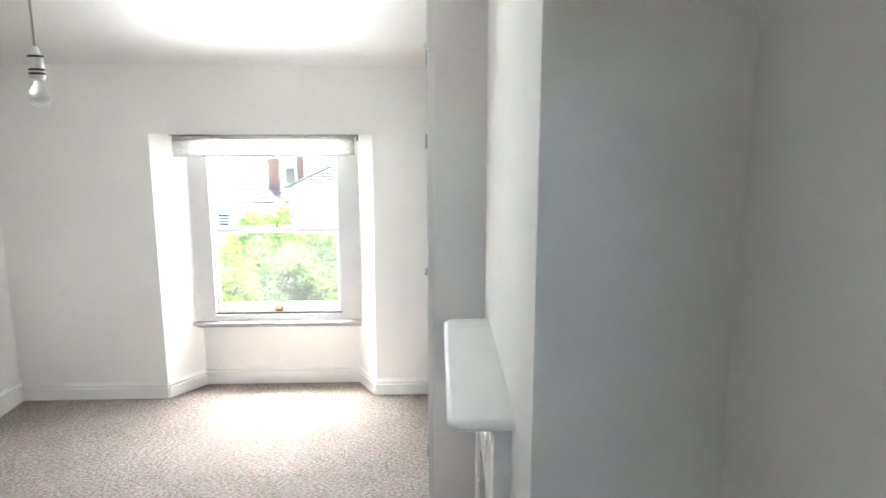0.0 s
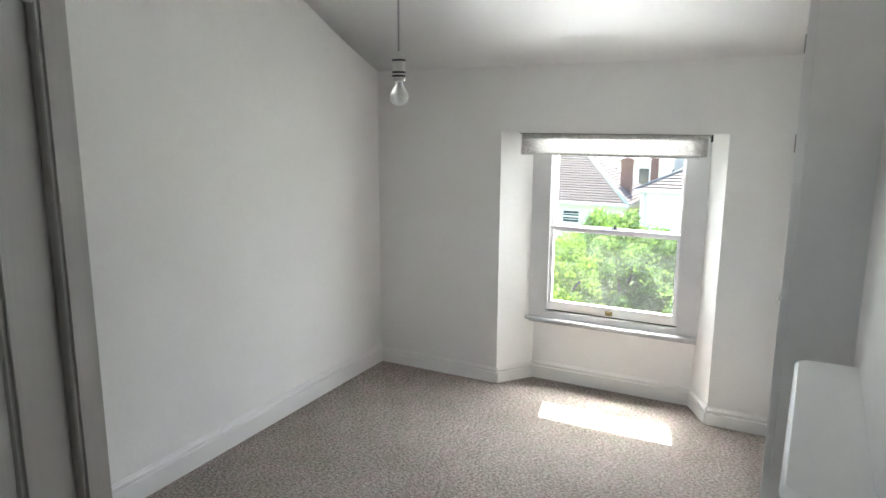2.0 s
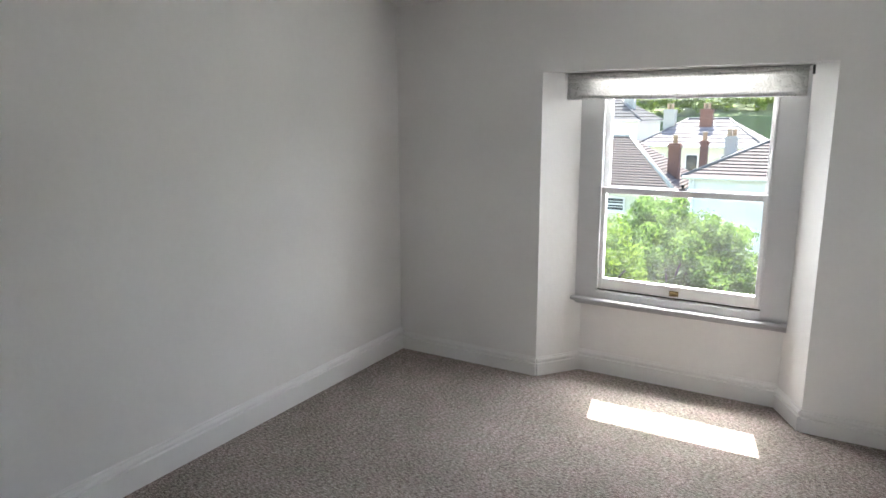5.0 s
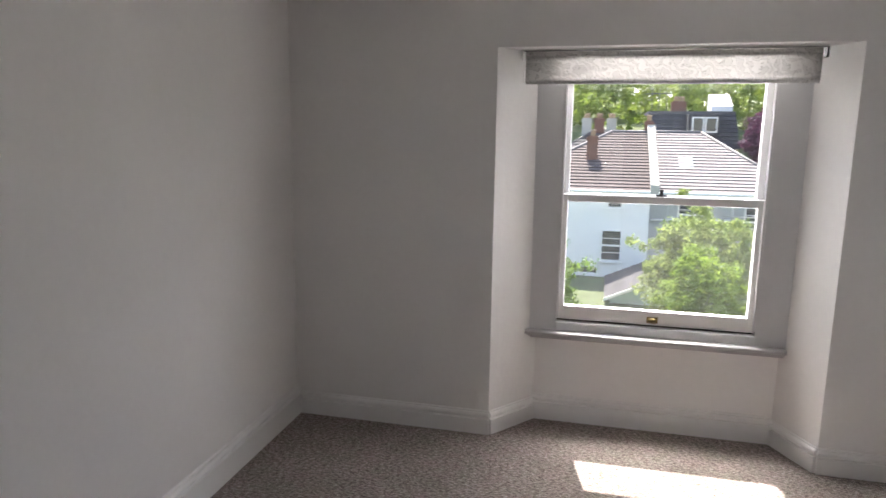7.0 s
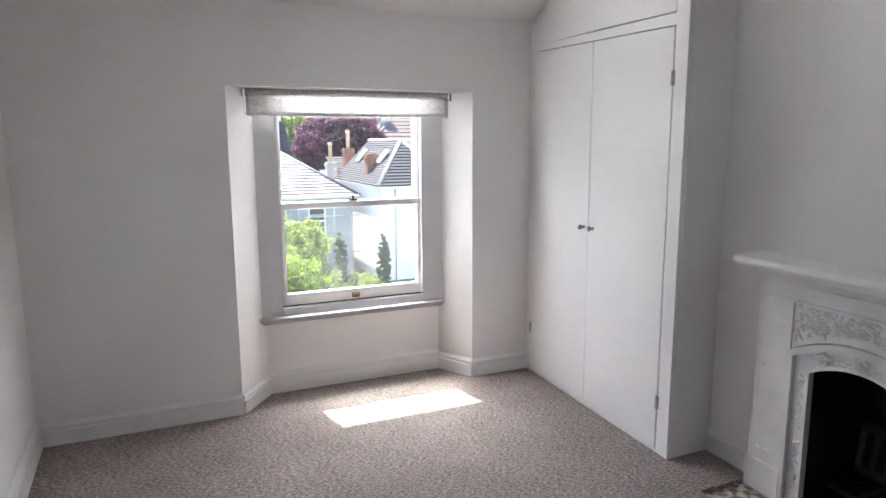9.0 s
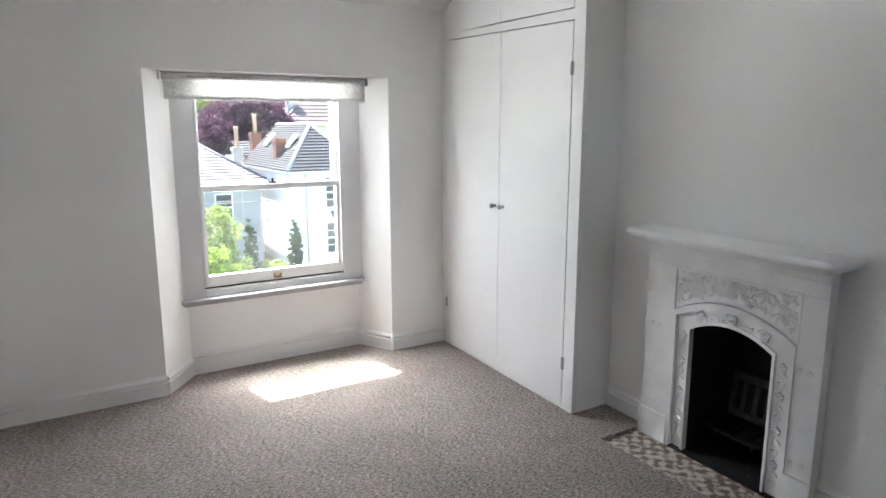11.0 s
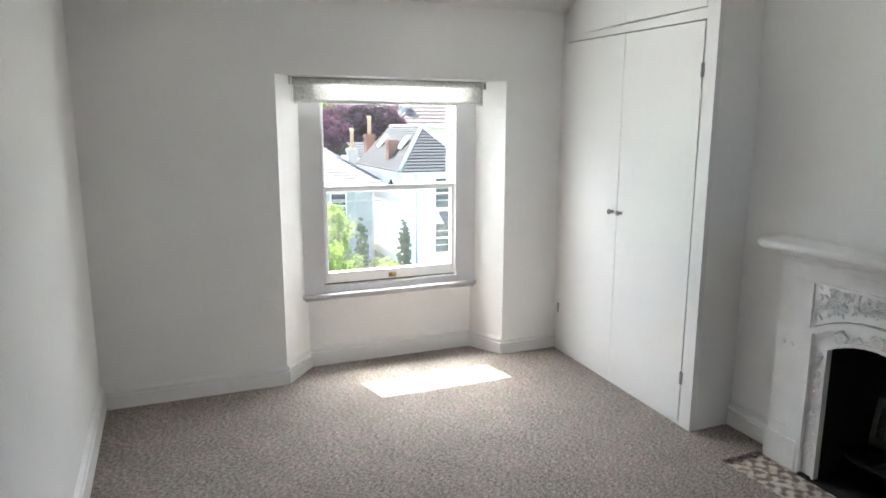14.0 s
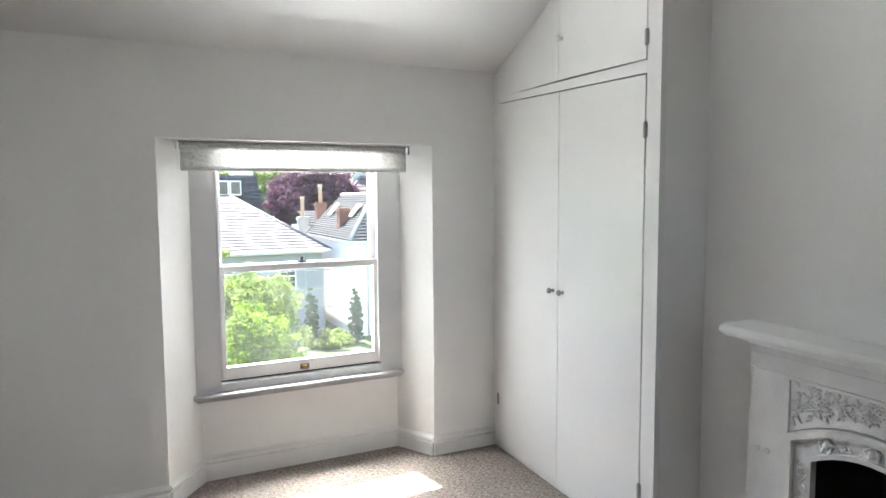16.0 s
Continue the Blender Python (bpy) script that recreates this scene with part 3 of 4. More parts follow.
        if z < 0.64 + 0.085 * u + 0.028 or any((y - a) ** 2 + (z - b) ** 2 < 0.021 ** 2 for a, b in spots):
            continue
        spots.append((y, z))
    for i, (y, z) in enumerate(spots):
        if i % 3 == 0:
            blob(rel, (fx + 0.005, y, z), (0.011, 0.006, 0.006), 1)
            for k in range(5):
                a = 2 * math.pi * k / 5 + i
                blob(rel, (fx + 0.005, y + 0.012 * math.cos(a), z + 0.012 * math.sin(a)), (0.007, 0.0065, 0.0055), 1)
        else:
            for k in range(2):
                blob(rel, (fx + 0.006, y + rnd.uniform(-0.006, 0.006), z + rnd.uniform(-0.006, 0.006)), (0.008, 0.017, 0.0055), 1, Matrix.Rotation(rnd.uniform(0, 3.1), 4, "X"))
    part("leaf_relief", rel, IRON, panel)
    # arched iron band with rosettes
    band = part("arched_band", arch_band(bm_new(), leg_arch(0.275, 0.62, 0.074), leg_arch(0.206, 0.575, 0.06), fx + 0.012, fx + 0.03), IRON, f, "arched band with rosettes")
    part("outer_moulding", arch_band(bm_new(), leg_arch(0.295, 0.636, 0.084), leg_arch(0.272, 0.618, 0.074), fx - 0.008, fx + 0.03), IRON, band)
    part("inner_moulding", arch_band(bm_new(), leg_arch(0.212, 0.58, 0.062), leg_arch(0.199, 0.568, 0.058), fx + 0.0, fx + 0.03), IRON, band)
    # small flower heads down the legs, larger scrolled ones over the arch
    spots = [(YA + s * 0.240, z, 0.019) for s in (1, -1) for z in (0.12, 0.265, 0.41, 0.53)] + [(YA + d, z, 0.029) for d, z in ((0.15, 0.636), (0, 0.664), (-0.15, 0.636))]
    for y, z, rr in spots:
        m = Matrix.Translation((fx + 0.012, y, z)) @ pose(0, 0, 0, 0, -90, 0)
        k = rr / 0.034
        bm = lathe(bm_new(), [(0.034 * k, 0), (0.032 * k, 0.006), (0.027 * k, 0.009), (0.022 * k, 0.011), (0.018 * k, 0.008), (0.014 * k, 0.009), (0.009 * k, 0.015), (0.002 * k, 0.016)], m, 24)
        for v in bm.verts:
            a = math.atan2(v.co.z - z, v.co.y - y)
            d = math.hypot(v.co.z - z, v.co.y - y)
            if 0.3 * rr < d:
                v.co.x -= 0.002 * math.sin(5 * a)
                v.co.y = y + (v.co.y - y) * (1 + 0.12 * math.sin(5 * a))
                v.co.z = z + (v.co.z - z) * (1 + 0.12 * math.sin(5 * a))
        part("rosette", bm, IRON, band)
    # winding stems with leaves between the flower heads
    for s in (1, -1):
        for z in (0.02, 0.155, 0.30, 0.44):
            bm = tube(bm_new(), [(fx + 0.0122, YA + s * (0.240 + 0.014 * math.sin(2 * math.pi * u)), z + 0.085 * u) for u in [k / 8 for k in range(9)]], 0.0026, 6)
            for u, sg in ((0.25, 1), (0.75, -1)):
                blob(bm, (fx + 0.011, YA + s * (0.240 - sg * 0.012), z + 0.085 * u), (0.004, 0.014, 0.006), 1, Matrix.Rotation(0.9 * s * sg, 4, "X"))
            part("stem_relief", bm, IRON, band)
    for d in (-0.07, 0.07):
        bm = bm_new()
        for k in range(3):
            blob(bm, (fx + 0.011, YA + d + (k - 1) * 0.022, 0.65 - 0.006 * abs(k - 1)), (0.004, 0.016, 0.007), 1, Matrix.Rotation(0.6 * (1 if k % 2 else -1), 4, "X"))
        part("leaf_scroll", bm, IRON, band)
    # firebox
    fb = bm_new()
    b0 = fx + 0.031
    box(fb, 3.22, 3.25, YA - 0.17, YA + 0.17, -0.04, 0.735)
    prism(fb, [(b0, YA + 0.205), (3.22, YA + 0.16), (3.25, YA + 0.17), (BREAST + 0.03, YC + 0.282), (b0, YC + 0.282)], -0.04, 0.735)
    prism(fb, [(b0, YA - 0.205), (b0, YC - 0.3), (BREAST + 0.03, YC - 0.3), (3.25, YA - 0.17), (3.22, YA - 0.16)], -0.04, 0.735)
    box(fb, b0, 3.22, YA - 0.203, YA + 0.203, -0.04, -0.018)
    box(fb, b0, 3.22, YA - 0.203, YA + 0.203, 0.66, 0.735)
    bmesh.ops.remove_doubles(fb, verts=fb.verts[:], dist=0.0005)
    part("firebox", fb, BLACK, f, "sooty black cast-iron firebox")
    part("hearth_plate", slab(fx - 0.014, b0 + 0.002, YA - 0.27, YA + 0.27, -0.0202, -0.013, 0.002), BLACK, f, "black iron plate under the opening")
    g = part("grate", prism(bm_new(), [(2.96, 0.10), (2.975, 0.10), (3.0, 0.115), (3.24, 0.115), (3.24, 0.10), (3.0, 0.095)], YA - 0.165, YA + 0.165, "y"), BLACK, f, "black iron fire basket")
    # slotted back plate, each slot with a raised rim
    fret = bm_new()
    fw, n_slot = 0.16, 5
    box(fret, 3.152, 3.16, YA - fw, YA + fw, 0.125, 0.335)
    pitch = 2 * (fw - 0.012) / n_slot
    for z0, z1 in ((0.125, 0.157), (0.297, 0.335)):
        box(fret, 3.138, 3.1515, YA - fw, YA + fw, z0, z1, 0.004)
    for k in range(n_slot + 1):
        yy = YA - fw + 0.012 + pitch * k
        box(fret, 3.138, 3.1515, yy - 0.0135, yy + 0.0135, 0.1575, 0.2965, 0.004)
    bmesh.ops.rotate(fret, verts=fret.verts[:], cent=(3.14, YA, 0.125), matrix=Matrix.Rotation(0.16, 3, "Y"))
    part("fret", fret, GRAPHITE, g, "dark grey slotted iron plate")
    slots = bm_new()
    for k in range(n_slot):
        yy = YA - fw + 0.012 + pitch * (k + 0.5)
        box(slots, 3.1495, 3.1525, yy - pitch / 2 + 0.013, yy + pitch / 2 - 0.013, 0.157, 0.297)
    bmesh.ops.rotate(slots, verts=slots.verts[:], cent=(3.14, YA, 0.125), matrix=Matrix.Rotation(0.16, 3, "Y"))
    part("slot", slots, BLACK, g)
    for k in range(7):
        a = -0.15 + 0.05 * k
        part("bar", tube(bm_new(), [(2.955, YA + a, 0.09), (2.95, YA + a, 0.112), (2.99, YA + a * 0.9, 0.125), (3.13, YA + a * 0.75, 0.125)], 0.006, 6), BLACK, g)
    part("front_rail", tube(bm_new(), [(2.99, YA + 0.175, 0.115), (2.955, YA + 0.1, 0.118), (2.948, YA, 0.118), (2.955, YA - 0.1, 0.118), (2.99, YA - 0.175, 0.115)], 0.009, 8), BLACK, g)
    return f


skew(build_fireplace(), FIRE_SKEW, FIRE_Y)


# ---- tiled hearth ----
def tile_material():
    m = surface("encaustic_tile", (0.55, 0.50, 0.42), 0.35, 0.1, 8, 90, 0.1)
    nt = m.node_tree
    b = nt.nodes["Principled BSDF"]
    co = nt.nodes.new("ShaderNodeTexCoord")
    parts = []
    for ax in (0, 1):
        sep = nt.nodes.new("ShaderNodeSeparateXYZ")
        nt.links.new(co.outputs["Object"], sep.inputs[0])
        a = nt.nodes.new("ShaderNodeMath")
        a.operation = "MULTIPLY"
        a.inputs[1].default_value = 2 * math.pi / 0.0715
        nt.links.new(sep.outputs[ax], a.inputs[0])
        s = nt.nodes.new("ShaderNodeMath")
        s.operation = "COSINE"
        nt.links.new(a.outputs[0], s.inputs[0])
        parts.append(s.outputs[0])
    mul = nt.nodes.new("ShaderNodeMath")
    mul.operation = "MULTIPLY"
    nt.links.new(parts[0], mul.inputs[0])
    nt.links.new(parts[1], mul.inputs[1])
    soft = nt.nodes.new("ShaderNodeMath")
    soft.operation = "MULTIPLY_ADD"
    soft.inputs[1].default_value, soft.inputs[2].default_value = 0.42, -0.98
    nt.links.new(mul.outputs[0], soft.inputs[0])
    n = nt.nodes.new("ShaderNodeTexNoise")
    n.inputs["Scale"].default_value, n.inputs["Detail"].default_value = 34, 5
    nt.links.new(co.outputs["Object"], n.inputs["Vector"])
    mm = nt.nodes.new("ShaderNodeMath")
    mm.operation = "MULTIPLY_ADD"
    mm.inputs[1].default_value = 3.0
    nt.links.new(n.outputs[0], mm.inputs[0])
    nt.links.new(soft.outputs[0], mm.inputs[2])
    c = ramp(nt, mm.outputs[0], [(0.1, (0.15, 0.105, 0.08)), (1.0, (0.66, 0.60, 0.52)), (0.42, (0.27, 0.20, 0.155)), (0.62, (0.52, 0.46, 0.39))])
    nt.links.new(c, b.inputs["Base Color"])
    return m


def build_hearth():
    h = thing("hearth", (2.76, -2.08, -0.03), "hearth of worn cream and brown patterned tiles", "hearth", kind="structure")
    part("bed", slab(H_X - 0.002, BREAST - 0.0, H_Y1 - 0.002, H_Y0 + 0.002, -0.044, -0.029), HALLM, h, "grey mortar bed")
    tm = tile_material()
    s = 0.143
    for i in range(3):
        for j in range(7):
            x0, y1 = 2.965 - s * (i + 1), H_Y0 - 0.003 - s * j
            x0c, y0c = max(x0, H_X), max(y1 - s, H_Y1)
            if y1 - y0c < 0.01 or x0 + s < H_X:
                continue
            part("tile", slab(x0c + 0.001, x0 + s - 0.001, y0c + 0.001, y1 - 0.001, -0.0285, -0.0205, 0.001), tm, h)


build_hearth()


# ---- pendant light ----
def build_pendant():
    x, y = 1.556, -2.257
    p = thing("pendant_light", (x, y, FLAT), "bare white bulb hanging from a grey flex", "lamp")
    part("ceiling_rose", lathe(bm_new(), [(0.045, 0), (0.045, 0.012), (0.03, 0.026), (0.008, 0.032)], pose(x, y, FLAT - 0.0005, 180), 20), PLASTIC, p)
    part("flex", tube(bm_new(), [(x, y, FLAT - 0.03), (x + 0.003, y, 2.4), (x, y, 2.2), (x, y, 2.015)], 0.0032, 8), CABLE, p)
    hold = part("lamp_holder", lathe(bm_new(), [(0.006, 0.09), (0.011, 0.084), (0.013, 0.07), (0.0185, 0.062), (0.0185, 0.028), (0.0205, 0.026), (0.0205, 0.012), (0.0195, 0.0)], pose(x, y, 1.927), 20), PLASTIC, p, "white bakelite lamp holder")
    for z in (1.950, 1.939, 1.987):
        part("ring", lathe(bm_new(), [(0.0212, 0), (0.0218, 0.003), (0.0212, 0.006)], pose(x, y, z), 20), DARKM, hold)
    bulb = part("bulb", lathe(bm_new(), [(0.012, 0.0), (0.013, -0.008), (0.019, -0.018), (0.027, -0.032), (0.030, -0.045), (0.027, -0.060), (0.018, -0.069), (0.006, -0.073)], pose(x, y, 1.923), 24), OPAL, p, "pearl glass bulb, unlit")
    part("bulb_cap", lathe(bm_new(), [(0.011, 0), (0.012, 0.01)], pose(x, y, 1.92), 16), CHROME, bulb)


OPAL = surface("opal_glass", (0.90, 0.89, 0.86), 0.25, 0.02, 20, 80, 0.0, gloss=0.6)
OPAL.node_tree.nodes["Principled BSDF"].inputs["Transmission Weight"].default_value = 0.55
build_pendant()


# ---- radiator on the long wall ----
def build_radiator():
    y1, y0, zt, zb = RAD_Y, RAD_Y - 0.75, RAD_Z, 0.16
    r = thing("radiator", (0.07, (y0 + y1) / 2, 0.0), "white steel double-panel radiator on the wall", "radiator")
    for x0, x1 in ((0.044, 0.058), (0.128, 0.142)):
        p = part("panel", slab(x0, x1, y0, y1, zb, zt, 0.005), TRIM, r)
        n = 20
        for k in range(n):
            yy = y0 + 0.03 + (y1 - y0 - 0.06) * (k + 0.5) / n
            part("flute", slab(x1 - 0.002, x1 + 0.003, yy - 0.009, yy + 0.009, zb + 0.03, zt - 0.03, 0.003), TRIM, p)
    # curved end pipe that joins the panels at the top
    part("end_cover", tube(bm_new(), [(0.05, y1 - 0.02, zt - 0.03), (0.066, y1 - 0.008, zt - 0.018), (0.095, y1 - 0.004, zt - 0.014), (0.117, y1 - 0.01, zt - 0.02), (0.134, y1 - 0.02, zt - 0.03)], 0.012, 10), TRIM, r)
    part("bleed_cap", lathe(bm_new(), [(0.013, -0.012), (0.016, 0), (0.017, 0.012), (0.014, 0.018), (0.003, 0.019)], pose(0.088, y1 - 0.004, zt - 0.008), 16), PLASTIC, r, "white plastic cap")
    part("convector", slab(0.062, 0.124, y0 + 0.02, y1 - 0.03, zb + 0.02, zt - 0.035), GREYP, r, "grey steel fins between the panels")
    for yy in (y0 + 0.12, y1 - 0.12):
        part("bracket", slab(0.0, 0.046, yy - 0.015, yy + 0.015, zb + 0.05, zt - 0.08, 0.001), TRIM, r)
    for yy in (y0 + 0.02, y1 - 0.02):
        part("pipe", tube(bm_new(), [(0.07, yy, zb + 0.02), (0.07, yy, 0.08), (0.07, yy, 0.0005)], 0.0075, 8), CHROME, r)


RAD_Y, RAD_Z = -2.94, 0.625
build_radiator()


# ---- door, standing open ----
def build_door():
    d = thing("door_1", (D_X0, BACK + 0.02, 0), "white gloss panelled door standing open, greyed for shade", "door", kind="structure")
    w, t, h = 0.765, 0.036, 2.06
    m = pose(D_X0, BACK + 0.024, 0.008, 0, 0, 90 + DOOR_AZ)

    def local(bm):
        bm.transform(m)
        return bm
    xs = (0.0, 0.105, 0.335, 0.43, 0.66, w)
    zs = (0.0, 0.2, 0.83, 0.99, h - 0.085, h)
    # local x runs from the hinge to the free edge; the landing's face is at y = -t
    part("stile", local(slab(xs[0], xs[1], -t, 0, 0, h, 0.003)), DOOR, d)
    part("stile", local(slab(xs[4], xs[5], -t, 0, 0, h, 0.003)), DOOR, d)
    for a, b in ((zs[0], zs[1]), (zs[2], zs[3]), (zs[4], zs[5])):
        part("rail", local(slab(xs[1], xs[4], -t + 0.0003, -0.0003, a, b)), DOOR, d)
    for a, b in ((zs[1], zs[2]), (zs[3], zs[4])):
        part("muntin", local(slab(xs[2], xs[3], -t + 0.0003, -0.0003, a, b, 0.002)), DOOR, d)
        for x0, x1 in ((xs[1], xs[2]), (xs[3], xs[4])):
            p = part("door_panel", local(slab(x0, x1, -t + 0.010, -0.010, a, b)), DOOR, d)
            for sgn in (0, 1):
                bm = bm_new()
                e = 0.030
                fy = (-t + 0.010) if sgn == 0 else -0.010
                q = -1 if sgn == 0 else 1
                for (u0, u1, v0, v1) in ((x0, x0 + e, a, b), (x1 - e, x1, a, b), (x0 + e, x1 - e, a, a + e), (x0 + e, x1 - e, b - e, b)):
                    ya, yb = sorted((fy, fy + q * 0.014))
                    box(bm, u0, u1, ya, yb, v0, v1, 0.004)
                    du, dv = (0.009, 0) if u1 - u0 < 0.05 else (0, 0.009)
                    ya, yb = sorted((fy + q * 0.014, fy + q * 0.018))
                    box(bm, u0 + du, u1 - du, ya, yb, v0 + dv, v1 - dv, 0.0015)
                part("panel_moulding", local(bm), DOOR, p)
    part("door_handle", local(lathe(bm_new(), [(0.026, 0), (0.026, 0.004), (0.009, 0.008), (0.009, 0.03), (0.022, 0.036), (0.027, 0.05), (0.022, 0.062), (0.006, 0.066)], pose(w - 0.055, 0, 1.0, -90), 20)), BRASS, d, "brass door knob")
    # lining and architrave
    part("door_lining", slab(D_X0, D_X0 + 0.012, BACK - 0.12, BACK, 0.0, D_H), TRIM, d)
    part("door_lining", slab(D_X1 - 0.012, D_X1, BACK - 0.12, BACK, 0.0, D_H), TRIM, d)
    part("door_lining", slab(D_X0 + 0.012, D_X1 - 0.012, BACK - 0.12, BACK, D_H - 0.012, D_H), TRIM, d)
    for x0, x1 in ((D_X0 - 0.07, D_X0), (D_X1, D_X1 + 0.07)):
        part("architrave", slab(x0, x1, BACK + 0.0005, BACK + 0.016, 0.0, D_H + 0.07, 0.004), TRIM, d)
    part("architrave", slab(D_X0, D_X1, BACK + 0.0005, BACK + 0.016, D_H, D_H + 0.07, 0.004), TRIM, d)


DOOR_AZ = 38.0
build_door()

# small scuffs on the carpet
bm = bm_new()
blob(bm, (1.86, -2.122, 0.002), (0.018, 0.005, 0.003), 2, Matrix.Rotation(-0.4, 4, "Z"))
tagged(mesh_ob("lint", bm, DARKM), "small dark scrap lying on the carpet", "scrap")

# flaked paint on the chimney breast beside the fire surround
flakes = random.Random(11)
for k in range(7):
    y, z = -2.62 - flakes.uniform(0, 0.16), flakes.uniform(0.35, 0.8)
    bm = bm_new()
    pts = [(y + flakes.uniform(0.006, 0.02) * math.cos(a), z + flakes.uniform(0.008, 0.035) * math.sin(a)) for a in [2 * math.pi * i / 9 for i in range(9)]]
    prism(bm, pts, breast(y) - 0.0022, breast(y) + 0.003, "x")
    setting("paint_flake", bm, CEIL, "lifted flake of white wall paint", "paint flake")


# ---- outside the window ----
GROUND = -5.2


def leaf_material(name, colour, glow):
    m = surface(name, colour, 0.55, 0.25, 0.8, 6, 0.0, gloss=0.3, island=0.35)
    nt = m.node_tree
    b, out = nt.nodes["Principled BSDF"], nt.nodes["Material Output"]
    tr = nt.nodes.new("ShaderNodeBsdfTranslucent")
    tr.inputs[0].default_value = (*glow, 1)
    mx = nt.nodes.new("ShaderNodeMixShader")
    mx.inputs[0].default_value = 0.5
    nt.links.new(b.outputs[0], mx.inputs[1])
    nt.links.new(tr.outputs[0], mx.inputs[2])
    nt.links.new(mx.outputs[0], out.inputs[0])
    return m


LEAF_G = leaf_material("leaves_green", (0.075, 0.135, 0.035), (0.20, 0.32, 0.06))
LEAF_Y = leaf_material("leaves_yellow_green", (0.095, 0.155, 0.03), (0.29, 0.42, 0.055))
LEAF_H = leaf_material("leaves_light_green", (0.12, 0.17, 0.055), (0.34, 0.42, 0.12))
LEAF_P = leaf_material("leaves_purple", (0.105, 0.042, 0.075), (0.085, 0.022, 0.058))
LEAF_W = leaf_material("leaves_far_woods", (0.12, 0.18, 0.04), (0.36, 0.48, 0.08))
LEAF_D = leaf_material("leaves_dark", (0.045, 0.10, 0.042), (0.06, 0.13, 0.04))
BARK = surface("bark", (0.09, 0.07, 0.055), 0.9, 0.25, 6, 40, 0.6)
GRASS = surface("garden_ground", (0.10, 0.13, 0.05), 0.95, 0.3, 0.4, 8, 0.4)
RENDERW = surface("white_render", (0.78, 0.75, 0.71), 0.85, 0.05, 0.5, 12, 0.15)
RENDERC = surface("cream_render", (0.66, 0.62, 0.48), 0.85, 0.06, 0.5, 12, 0.15)
RENDERB = surface("blue_grey_render", (0.36, 0.36, 0.345), 0.85, 0.08, 0.5, 12, 0.15)
TILE_B = surface("roof_tile_brown", (0.085, 0.062, 0.058), 0.85, 0.18, 1.5, 14, 0.3, island=0.12)
TILE_P = surface("roof_tile_pale", (0.20, 0.17, 0.165), 0.8, 0.12, 1.5, 14, 0.3, island=0.08)
SLATE = surface("roof_slate", (0.055, 0.053, 0.056), 0.85, 0.2, 1.5, 14, 0.3, gloss=0.25, island=0.15)
BRICKM = surface("chimney_brick", (0.20, 0.095, 0.065), 0.9, 0.2, 5, 30, 0.4)
STONEM = surface("chimney_stone", (0.42, 0.40, 0.35), 0.9, 0.12, 4, 30, 0.3)
POT = surface("chimney_pot", (0.45, 0.33, 0.22), 0.85, 0.12, 6, 30, 0.2)
LEAD = surface("lead_ridge", (0.075, 0.07, 0.07), 0.6, 0.15, 4, 30, 0.2)
DARKG = surface("far_window_glass", (0.03, 0.035, 0.04), 0.12, 0.2, 2, 20, 0.0, gloss=0.6)

setting("ground", slab(-2500, 2500, 0.52, 4000, GROUND - 0.3, GROUND), GRASS, "rough green garden ground reaching to the distance", "ground")


def foliage(rnd, centre, radii, clumps, per, size, clump_r, shell=0.55):
    """Vertices and faces of many small folded leaves, gathered in clumps round an uneven crown."""
    unit = lambda a: a / (np.linalg.norm(a, axis=-1, keepdims=True) + 1e-9)
    c, r = np.array(centre, float), np.array(radii, float)
    d = unit(rnd.normal(size=(clumps, 3)))
    k = shell + (1.05 - shell) * rnd.random((clumps, 1)) ** 0.6
    wobble = 1 + 0.14 * np.sin(5 * d[:, :1] + 3 * d[:, 2:]) + 0.1 * rnd.normal(size=(clumps, 1))
    q = np.repeat(c + r * d * k * wobble, per, 0)
    n = clumps * per
    cr = np.repeat(clump_r * rnd.uniform(0.6, 1.3, (clumps, 1)), per, 0)
    e = unit(rnd.normal(size=(n, 3)))
    p = q + e * cr * rnd.uniform(0.3, 1.0, (n, 1)) * np.array((1, 1, 0.75))
    u = rnd.normal(size=(n, 3))
    u = unit(u - 0.6 * (u * e).sum(-1, keepdims=True) * e)
    w = unit(np.cross(u, e + 0.3 * rnd.normal(size=(n, 3))))
    z = size * rnd.uniform(0.6, 1.3, (n, 1))
    vs = np.stack([p - u * z, p + w * z * 0.5, p + u * z, p - w * z * 0.5 + e * z * 0.2], 1).reshape(-1, 3)
    o = 4 * np.arange(n)[:, None]
    fs = np.concatenate([o + [[0, 1, 2]], o + [[0, 2, 3]]], 1).reshape(-1, 3)
    return vs, fs


def leaf_part(name, vs, fs, material, parent, label=""):
    me = bpy.data.meshes.new(name)
    me.from_pydata(np.asarray(vs).tolist(), [], np.asarray(fs).tolist())
    me.materials.append(material)
    ob = new(name, me)
    if parent:
        ob.parent = parent
        bpy.context.view_layer.update()
        ob.matrix_parent_inverse = parent.matrix_world.inverted()
    return tagged(ob, label) if label else ob


